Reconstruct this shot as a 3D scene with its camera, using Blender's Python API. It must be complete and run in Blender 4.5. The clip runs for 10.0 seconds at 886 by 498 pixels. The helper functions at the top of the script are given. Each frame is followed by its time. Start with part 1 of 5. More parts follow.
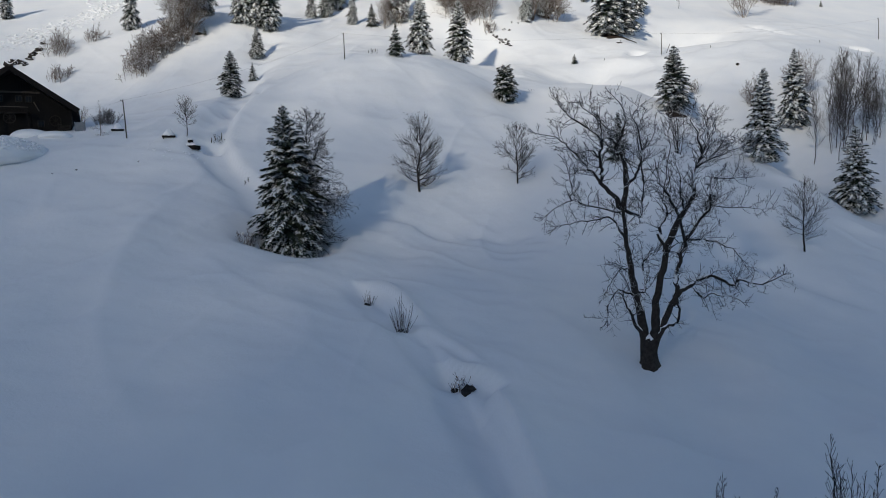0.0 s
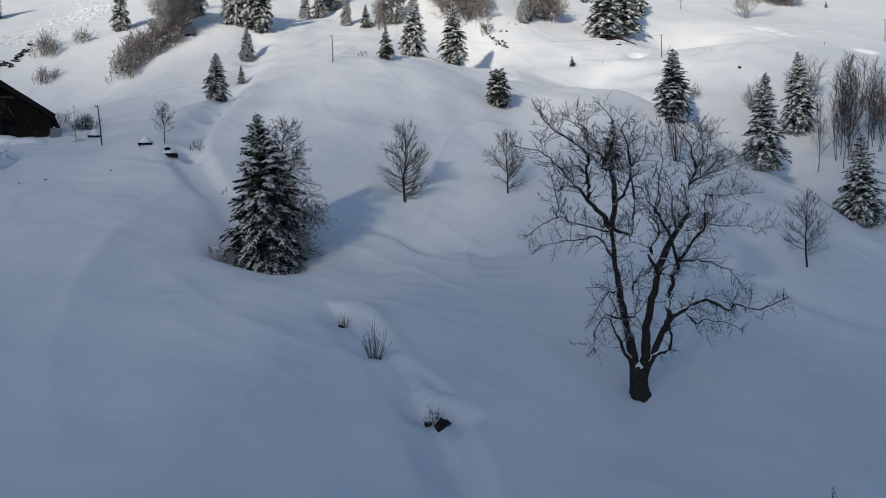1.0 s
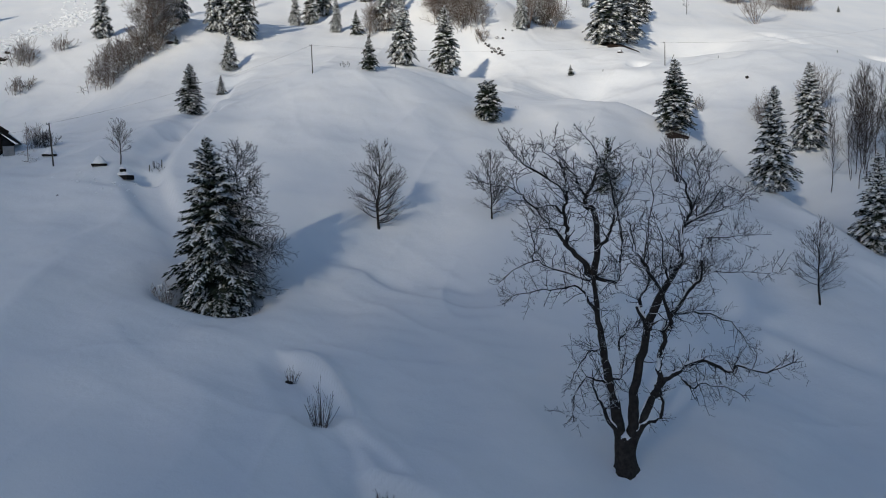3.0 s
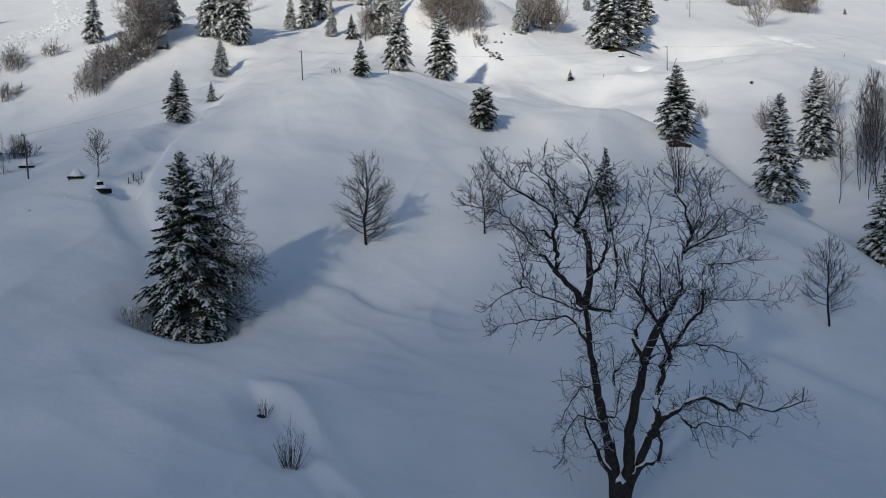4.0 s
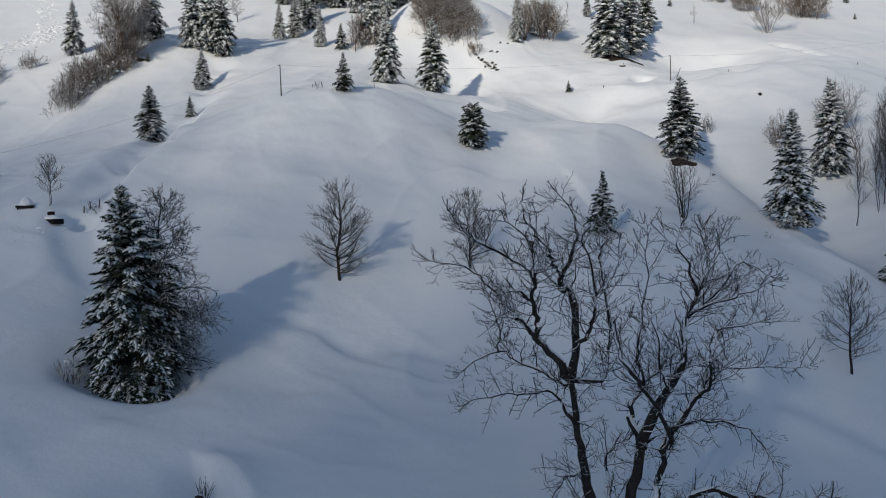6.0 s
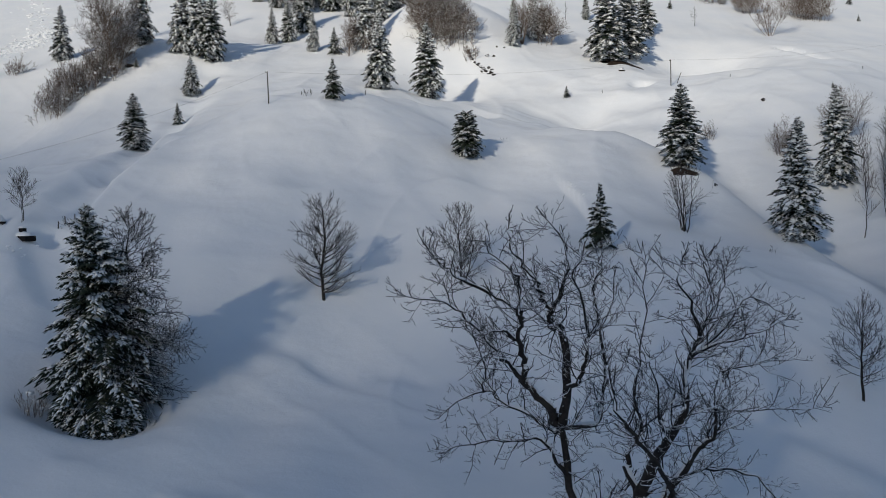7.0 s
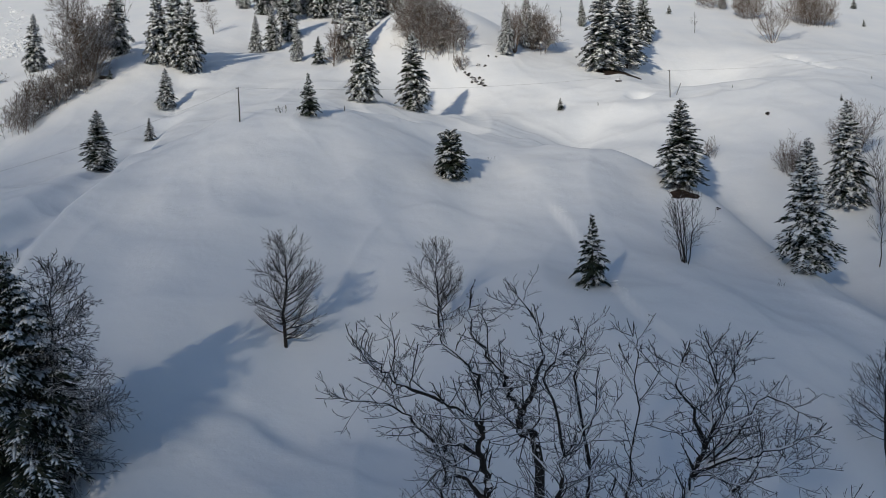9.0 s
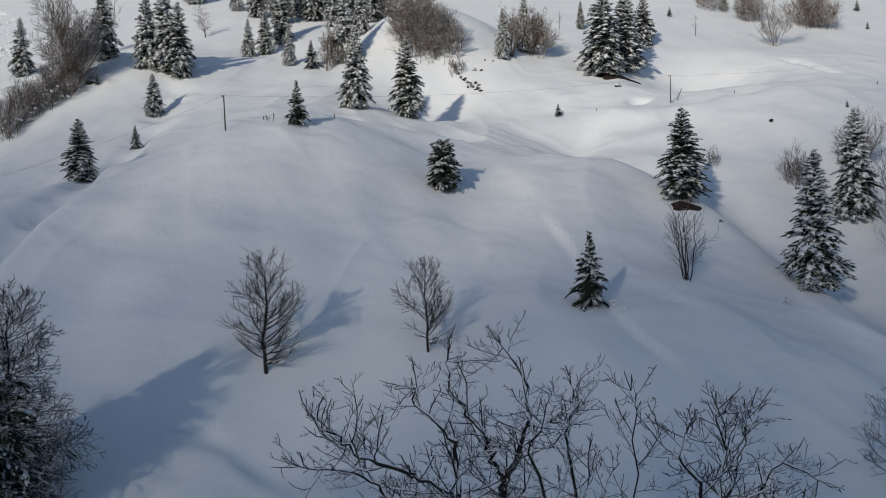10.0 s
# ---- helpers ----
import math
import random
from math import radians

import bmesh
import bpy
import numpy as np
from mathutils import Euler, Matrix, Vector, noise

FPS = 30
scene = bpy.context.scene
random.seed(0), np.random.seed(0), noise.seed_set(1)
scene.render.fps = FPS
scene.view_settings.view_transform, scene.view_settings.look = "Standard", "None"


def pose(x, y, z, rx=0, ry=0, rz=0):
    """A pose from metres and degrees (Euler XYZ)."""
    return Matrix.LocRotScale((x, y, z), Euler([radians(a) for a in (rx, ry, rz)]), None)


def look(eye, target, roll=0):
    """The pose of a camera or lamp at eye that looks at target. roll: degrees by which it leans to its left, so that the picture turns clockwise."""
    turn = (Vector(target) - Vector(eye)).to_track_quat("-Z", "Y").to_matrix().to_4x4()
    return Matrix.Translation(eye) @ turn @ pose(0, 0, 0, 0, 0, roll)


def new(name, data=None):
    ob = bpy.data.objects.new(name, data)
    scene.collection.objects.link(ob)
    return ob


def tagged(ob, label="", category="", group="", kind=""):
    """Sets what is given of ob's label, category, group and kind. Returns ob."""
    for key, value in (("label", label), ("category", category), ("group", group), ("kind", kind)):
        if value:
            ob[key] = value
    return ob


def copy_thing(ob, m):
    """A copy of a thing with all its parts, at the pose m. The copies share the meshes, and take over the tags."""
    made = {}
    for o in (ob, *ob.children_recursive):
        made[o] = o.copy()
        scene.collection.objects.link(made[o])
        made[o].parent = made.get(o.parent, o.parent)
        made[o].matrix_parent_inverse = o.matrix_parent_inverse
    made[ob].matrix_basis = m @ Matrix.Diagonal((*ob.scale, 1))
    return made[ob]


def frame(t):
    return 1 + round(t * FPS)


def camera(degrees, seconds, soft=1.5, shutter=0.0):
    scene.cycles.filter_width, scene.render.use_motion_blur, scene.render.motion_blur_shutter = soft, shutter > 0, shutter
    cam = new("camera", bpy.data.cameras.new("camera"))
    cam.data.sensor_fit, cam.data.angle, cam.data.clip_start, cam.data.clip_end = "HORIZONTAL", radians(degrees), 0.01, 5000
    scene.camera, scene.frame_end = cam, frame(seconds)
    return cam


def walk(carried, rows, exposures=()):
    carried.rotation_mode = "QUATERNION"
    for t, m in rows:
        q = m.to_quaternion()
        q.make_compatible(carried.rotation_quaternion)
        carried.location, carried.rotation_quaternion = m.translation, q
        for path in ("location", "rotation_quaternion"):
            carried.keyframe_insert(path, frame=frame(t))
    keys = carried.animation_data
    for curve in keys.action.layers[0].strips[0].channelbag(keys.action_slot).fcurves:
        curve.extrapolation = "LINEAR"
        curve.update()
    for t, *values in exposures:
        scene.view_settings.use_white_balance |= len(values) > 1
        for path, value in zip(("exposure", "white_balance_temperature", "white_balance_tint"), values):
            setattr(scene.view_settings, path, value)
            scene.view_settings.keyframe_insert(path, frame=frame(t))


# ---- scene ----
cam = camera(59.8, 10.0, 0.95)
METRES, EYE, TILT, LEAN, TURN = 32.0, 20.0, -3.0, 1.2, 0.0
ROWS = [
    (0.0, 0.0, 0.0, 0.0, -0.0, 0.0, -0.0),
    (0.5, 0.0264, 0.0473, 0.0199, 0.14, -0.04, -0.08),
    (1.0, 0.0503, 0.094, 0.0401, 0.29, -0.08, -0.15),
    (1.5, 0.0721, 0.141, 0.0597, 0.46, -0.05, -0.19),
    (2.0, 0.0925, 0.1879, 0.0783, 0.61, -0.02, -0.23),
    (2.5, 0.1126, 0.2342, 0.0975, 0.77, 0.03, -0.25),
    (4.0, 0.1651, 0.3705, 0.1536, 1.25, 0.23, -0.2),
    (4.5, 0.1796, 0.4141, 0.1723, 1.38, 0.31, -0.15),
    (5.0, 0.1932, 0.4571, 0.1904, 1.5, 0.39, -0.1),
    (5.5, 0.2055, 0.5002, 0.2082, 1.58, 0.47, -0.03),
    (7.0, 0.2411, 0.6266, 0.2628, 1.74, 0.64, 0.19),
    (7.5, 0.2524, 0.6677, 0.282, 1.75, 0.69, 0.26),
    (8.0, 0.2638, 0.7088, 0.3016, 1.76, 0.72, 0.32),
    (8.5, 0.2758, 0.7491, 0.3217, 1.77, 0.75, 0.35),
    (9.0, 0.2873, 0.7891, 0.3421, 1.77, 0.77, 0.36),
    (9.5, 0.2979, 0.8295, 0.361, 1.78, 0.79, 0.38),
    (10.0, 0.3068, 0.8687, 0.3803, 1.79, 0.81, 0.4),
]
EXPOSURE = ((0.0, 0.03), (5.0, -0.09), (7.0, -0.14), (10.0, -0.26))
walk(cam, [(t, pose(0, 0, EYE, TILT, LEAN, TURN) @ pose(METRES * x, METRES * y, METRES * z, 90 + pitch, roll, yaw)) for t, x, y, z, yaw, pitch, roll in ROWS], EXPOSURE)

# ---- light: a low winter sun behind the camera, to its left ----
SUN_AZIMUTH, SUN_HEIGHT = -152.5, 19.5   # degrees from +y towards +x, and above the horizon
world = bpy.data.worlds.new("winter_sky")
scene.world = world
world.use_nodes = True
sky = world.node_tree.nodes.new("ShaderNodeTexSky")
sky.sky_type, sky.sun_disc = "NISHITA", False
sky.sun_elevation, sky.sun_rotation = radians(SUN_HEIGHT), radians(SUN_AZIMUTH)
sky.altitude, sky.air_density, sky.dust_density, sky.ozone_density = 1200, 1.0, 0.8, 1.2
background = world.node_tree.nodes["Background"]
background.inputs["Strength"].default_value = 0.113
world.node_tree.links.new(sky.outputs["Color"], background.inputs["Color"])

to_sun = Vector((math.sin(radians(SUN_AZIMUTH)) * math.cos(radians(SUN_HEIGHT)), math.cos(radians(SUN_AZIMUTH)) * math.cos(radians(SUN_HEIGHT)), math.sin(radians(SUN_HEIGHT))))
lamp = bpy.data.lights.new("sun", "SUN")
lamp.energy, lamp.angle, lamp.color = 3.05, radians(1.5), (1.0, 0.92, 0.77)
sun = new("sun", lamp)
sun.matrix_world = look(to_sun * 300, (0, 0, 0))


# ---- materials ----
def material(name, build):
    mat = bpy.data.materials.new(name)
    mat.use_nodes = True
    tree = mat.node_tree
    build(tree, tree.nodes["Principled BSDF"])
    return mat


def node(tree, kind, **values):
    made = tree.nodes.new(kind)
    for key, value in values.items():
        made.inputs[key.replace("_", " ")].default_value = value
    return made


def noise_tex(tree, scale, detail=3.0, rough=0.5, space="Object"):
    coords = tree.nodes.new("ShaderNodeTexCoord")
    tex = node(tree, "ShaderNodeTexNoise", Scale=scale, Detail=detail, Roughness=rough)
    tree.links.new(coords.outputs[space], tex.inputs["Vector"])
    return tex.outputs["Fac"]


def ramp(tree, fac, *stops):
    made = tree.nodes.new("ShaderNodeValToRGB")
    while len(made.color_ramp.elements) < len(stops):
        made.color_ramp.elements.new(0.5)
    for el, (at, colour) in zip(made.color_ramp.elements, stops):
        el.position, el.color = at, (*colour, 1)
    tree.links.new(fac, made.inputs["Fac"])
    return made.outputs["Color"]


def bump(tree, shader, height, strength, distance):
    made = node(tree, "ShaderNodeBump", Strength=strength, Distance=distance)
    tree.links.new(height, made.inputs["Height"])
    tree.links.new(made.outputs["Normal"], shader.inputs["Normal"])
    return made


def mix(tree, fac, a, b):
    made = tree.nodes.new("ShaderNodeMix")
    made.data_type = "RGBA"
    tree.links.new(fac, made.inputs[0])
    for socket, value in ((made.inputs[6], a), (made.inputs[7], b)):
        if isinstance(value, tuple):
            socket.default_value = (*value, 1)
        else:
            tree.links.new(value, socket)
    return made.outputs[2]


def arith(tree, op, a, b):
    made = tree.nodes.new("ShaderNodeMath")
    made.operation = op
    for socket, value in zip(made.inputs, (a, b)):
        if isinstance(value, (int, float)):
            socket.default_value = value
        else:
            tree.links.new(value, socket)
    return made.outputs[0]


def snow_build(tree, shader):
    broad = noise_tex(tree, 0.15, 4)
    colour = ramp(tree, broad, (0.3, (0.80, 0.82, 0.85)), (0.7, (0.88, 0.885, 0.89)))
    tree.links.new(colour, shader.inputs["Base Color"])
    shader.inputs["Roughness"].default_value = 0.55
    shader.inputs["Specular IOR Level"].default_value = 0.25
    grain = arith(tree, "ADD", arith(tree, "MULTIPLY", noise_tex(tree, 9.0, 5, 0.6), 0.25), noise_tex(tree, 0.9, 4, 0.55))
    bump(tree, shader, grain, 0.35, 0.16)


def bough_snow_build(tree, shader):
    colour = ramp(tree, noise_tex(tree, 3.0), (0.3, (0.78, 0.80, 0.83)), (0.7, (0.90, 0.90, 0.90)))
    tree.links.new(colour, shader.inputs["Base Color"])
    shader.inputs["Roughness"].default_value = 0.6
    bump(tree, shader, noise_tex(tree, 12.0, 4), 0.5, 0.06)


def needle_build(tree, shader):
    info = tree.nodes.new("ShaderNodeNewGeometry")
    colour = ramp(tree, info.outputs["Random Per Island"], (0.0, (0.010, 0.016, 0.011)), (0.6, (0.020, 0.030, 0.019)), (1.0, (0.042, 0.046, 0.028)))
    tree.links.new(colour, shader.inputs["Base Color"])
    shader.inputs["Roughness"].default_value = 0.65
    shader.inputs["Specular IOR Level"].default_value = 0.2


def snowy_bark(dark, light, amount, scale):
    """Bark that carries snow where it faces up."""
    def build(tree, shader):
        bark = ramp(tree, noise_tex(tree, scale, 5, 0.65), (0.3, dark), (0.75, light))
        info = tree.nodes.new("ShaderNodeNewGeometry")
        split = tree.nodes.new("ShaderNodeSeparateXYZ")
        tree.links.new(info.outputs["Normal"], split.inputs["Vector"])
        up = arith(tree, "MULTIPLY", split.outputs["Z"], 1.0)
        lying = arith(tree, "ADD", up, arith(tree, "MULTIPLY", noise_tex(tree, 4.0, 3), 0.9))
        snow = ramp(tree, lying, (0.0, (0, 0, 0)), (1.35 - amount, (0, 0, 0)), (min(1.0, 1.45 - amount), (1, 1, 1)))
        tree.links.new(mix(tree, snow, bark, (0.85, 0.86, 0.88)), shader.inputs["Base Color"])
        shader.inputs["Roughness"].default_value = 0.85
        shader.inputs["Specular IOR Level"].default_value = 0.15
        bump(tree, shader, noise_tex(tree, scale * 2.5, 4), 0.6, 0.03)
    return build


def plain(dark, light, scale, rough, stretch=None, relief=0.4, depth=0.02):
    def build(tree, shader):
        coords = tree.nodes.new("ShaderNodeTexCoord")
        place = tree.nodes.new("ShaderNodeMapping")
        place.inputs["Scale"].default_value = stretch or (1, 1, 1)
        tree.links.new(coords.outputs["Object"], place.inputs["Vector"])
        tex = node(tree, "ShaderNodeTexNoise", Scale=scale, Detail=5.0, Roughness=0.6)
        tree.links.new(place.outputs["Vector"], tex.inputs["Vector"])
        info = tree.nodes.new("ShaderNodeObjectInfo")
        shade = arith(tree, "ADD", tex.outputs["Fac"], arith(tree, "MULTIPLY", arith(tree, "SUBTRACT", info.outputs["Random"], 0.5), 0.3))
        tree.links.new(ramp(tree, shade, (0.3, dark), (0.7, light)), shader.inputs["Base Color"])
        shader.inputs["Roughness"].default_value = rough
        shader.inputs["Specular IOR Level"].default_value = 0.25
        bump(tree, shader, tex.outputs["Fac"], relief, depth)
    return build


SNOW = material("snow", snow_build)
BOUGH_SNOW = material("bough_snow", bough_snow_build)
NEEDLES = material("needles", needle_build)
BARK = material("dark_bark", snowy_bark((0.018, 0.016, 0.015), (0.055, 0.047, 0.042), 0.38, 5.0))
TWIG = material("snowy_twig", snowy_bark((0.030, 0.026, 0.024), (0.060, 0.052, 0.047), 0.2, 5.0))
ALDER = material("alder_twig", snowy_bark((0.015, 0.013, 0.012), (0.04, 0.034, 0.030), 0.15, 5.0))
BRUSH = material("brush_twig", snowy_bark((0.085, 0.063, 0.05), (0.20, 0.15, 0.12), 0.7, 5.0))
COPSE = material("copse_twig", snowy_bark((0.045, 0.036, 0.032), (0.11, 0.09, 0.078), 0.2, 5.0))
TRUNK = material("conifer_bark", plain((0.03, 0.022, 0.018), (0.09, 0.07, 0.055), 6.0, 0.9, (1, 1, 0.2)))
OLD_WOOD = material("old_wood", plain((0.004, 0.0032, 0.003), (0.011, 0.008, 0.007), 5.0, 0.85, (6, 6, 0.5)))
PALE_WOOD = material("weathered_wood", plain((0.04, 0.033, 0.027), (0.11, 0.092, 0.078), 5.0, 0.85, (5, 5, 0.6)))
FRAME_WOOD = material("dull_wood", plain((0.012, 0.010, 0.008), (0.035, 0.029, 0.024), 5.0, 0.85, (5, 5, 0.6)))
POLE_WOOD = material("pole_wood", plain((0.04, 0.036, 0.032), (0.10, 0.09, 0.08), 4.0, 0.85, (6, 6, 0.5)))
WIRE = material("wire", plain((0.03, 0.03, 0.03), (0.05, 0.05, 0.05), 8.0, 0.6))
ROCK = material("dark_rock", snowy_bark((0.015, 0.013, 0.012), (0.06, 0.05, 0.043), 0.3, 2.5))
HOLE_ROCK = material("hole_rock", plain((0.008, 0.007, 0.007), (0.03, 0.027, 0.025), 3.0, 0.6, None, 0.8, 0.06))
EARTH = material("bare_earth", plain((0.016, 0.011, 0.009), (0.065, 0.042, 0.030), 4.0, 0.95, None, 0.8, 0.08))
BARN_WOOD = material("barn_wood", plain((0.004, 0.0032, 0.003), (0.0065, 0.0052, 0.0046), 5.0, 0.85, (6, 6, 0.5)))
GLASS = material("window_glass", plain((0.006, 0.007, 0.008), (0.012, 0.014, 0.016), 2.0, 0.25, None, 0.05, 0.01))
PANEL = material("blue_grey_panel", plain((0.09, 0.11, 0.13), (0.15, 0.17, 0.20), 3.0, 0.6))


# ---- the land ----
def bend(u, v, seed):
    """Soft undulation, about -1 to 1, of unit wavelength."""
    r = np.random.RandomState(seed)
    total = 0
    for _ in range(7):
        a, k, ph = r.uniform(0, 6.283), r.uniform(0.7, 1.5), r.uniform(0, 6.283)
        total = total + np.sin(6.283 * k * (u * np.cos(a) + v * np.sin(a)) + ph)
    return total / 3.7


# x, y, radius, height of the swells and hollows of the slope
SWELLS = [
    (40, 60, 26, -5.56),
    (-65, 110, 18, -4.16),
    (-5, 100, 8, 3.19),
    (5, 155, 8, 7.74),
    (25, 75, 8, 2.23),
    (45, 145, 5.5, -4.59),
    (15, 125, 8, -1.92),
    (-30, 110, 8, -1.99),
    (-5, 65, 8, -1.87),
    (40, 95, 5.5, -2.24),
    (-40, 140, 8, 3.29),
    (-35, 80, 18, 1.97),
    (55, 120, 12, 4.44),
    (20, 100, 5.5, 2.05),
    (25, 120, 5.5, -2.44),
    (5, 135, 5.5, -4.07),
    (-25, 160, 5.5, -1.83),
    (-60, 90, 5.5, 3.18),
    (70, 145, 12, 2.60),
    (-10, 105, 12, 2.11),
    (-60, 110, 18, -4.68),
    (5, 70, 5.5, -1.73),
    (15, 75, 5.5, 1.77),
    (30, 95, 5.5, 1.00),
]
# crooked hollows cut by water: depth, half width, raised lee bank, and the line
GULLIES = [
    (0.45, 0.75, 0.31, [(-6.8, 54.9), (-5.1, 52.3), (-3.1, 48.3), (-1.3, 45.7), (0.3, 42.2), (1.4, 39.7), (2.4, 36.3), (3.4, 33.2)]),
    (0.34, 0.6, 0.12, [(-9.5, 71.0), (-5.2, 69.0), (-2.2, 68.1), (0.9, 67.6)]),
    (0.2, 0.6, 0.1, [(0.9, 67.6), (3.4, 68.3), (7.3, 67.4), (9.8, 64.8)]),
    (0.4, 0.7, 0.18, [(22.0, 66.0), (25.8, 64.2), (29.0, 63.1), (31.2, 61.3), (34.0, 59.0)]),
    (1.1, 1.2, 0.31, [(-28.7, 123.4), (-23.6, 92.2), (-23.8, 86.0), (-23.2, 80.3), (-22.2, 76.6), (-20.0, 72.6), (-16.6, 69.1), (-10.0, 60.3)]),
    (0.9, 0.8, 0.3, [(59.1, 150.1), (60.8, 144.2), (61.5, 139.6), (61.9, 136.3)]),
    (1.3, 2.0, 0.0, [(-28.1, 134.5), (-29.3, 130.4), (-28.0, 121.7), (-27.6, 117.5), (-27.2, 115.8)]),
    (1.0, 0.55, 0.05, [(-21.9, 98.8), (-22.4, 96.2), (-22.6, 93.6), (-23.7, 92.3), (-24.4, 90.0), (-24.6, 88.0)]),
    (-0.7, 1.8, -0.5, [(56.7, 124.2), (45.4, 122.9), (35.6, 124.1), (25.7, 127.3), (15.7, 126.8)]),
    (-0.5, 1.6, -0.4, [(37.7, 115.8), (33.1, 117.3), (28.0, 120.9), (19.3, 109.5)]),
    (-1.0, 2.3, -1.5, [(42, 72), (38, 82), (35.5, 90), (31.5, 97.5), (26.5, 103.5), (20.5, 107), (15.5, 108.5)]),
    (-0.6, 2.5, -0.8, [(17, 109.5), (9, 111), (2, 111.5), (-6, 108), (-13, 104), (-21, 101)]),
]

# wind-scooped hollows: x, y, half width, half depth, how deep
SCOOPS = [(-12.6, 60.9, 3.6, 2.5, 1.5), (-22.9, 77.1, 1.2, 1.0, 0.8), (33.0, 130.4, 1.6, 1.0, 0.8), (71.3, 132.9, 1.8, 1.2, 0.9)]
# hollows scooped below a steep sunny edge, beside the brook and the young spruce: depth, how far from the edge it is deepest, and the line of the edge
EDGES = [
    (1.0, 0.55, [(-6.6, 54.6), (-5.2, 53.7), (-3.6, 52.2), (-2.2, 50.6), (-1.3, 48.6), (-0.9, 47.6)]),
    (0.45, 0.5, [(-1.3, 47.6), (-0.2, 46.3), (1.0, 45.2), (2.2, 43.8)]),
    (0.45, 0.4, [(16.5, 94.6), (17.3, 92.9), (18.2, 90.6), (18.8, 88.0), (19.3, 84.6)]),
    (0.3, 0.4, [(19.3, 80.6), (20.0, 78.3), (20.9, 76.4), (22.0, 74.8), (23.2, 73.4)]),
    (1.0, 0.55, [(-0.7, 44.4), (0.8, 43.8), (2.1, 43.2), (3.6, 42.5)]),
    (1.1, 0.9, [(2.4, 42.6), (2.9, 39.8), (3.5, 37.4), (4.2, 34.0), (4.6, 30.5)]),
]


def along(x, y, line):
    """Distance to a line (plus to its right), and how far along, 0 to 1."""
    best, side, part_of, total = None, None, None, 0.0
    lengths = [math.dist(a, b) for a, b in zip(line, line[1:])]
    for (x0, y0), (x1, y1), size in zip(line, line[1:], lengths):
        dx, dy = (x1 - x0) / size, (y1 - y0) / size
        s = np.clip((x - x0) * dx + (y - y0) * dy, 0, size)
        ox, oy = x - x0 - s * dx, y - y0 - s * dy
        d = np.hypot(ox, oy)
        sg = np.where(ox * dy - oy * dx >= 0, 1.0, -1.0)
        if best is None:
            best, side, part_of = d, sg, total + s
        else:
            near = d < best
            best, side, part_of = np.where(near, d, best), np.where(near, sg, side), np.where(near, total + s, part_of)
        total += size
    return best, side, part_of / total


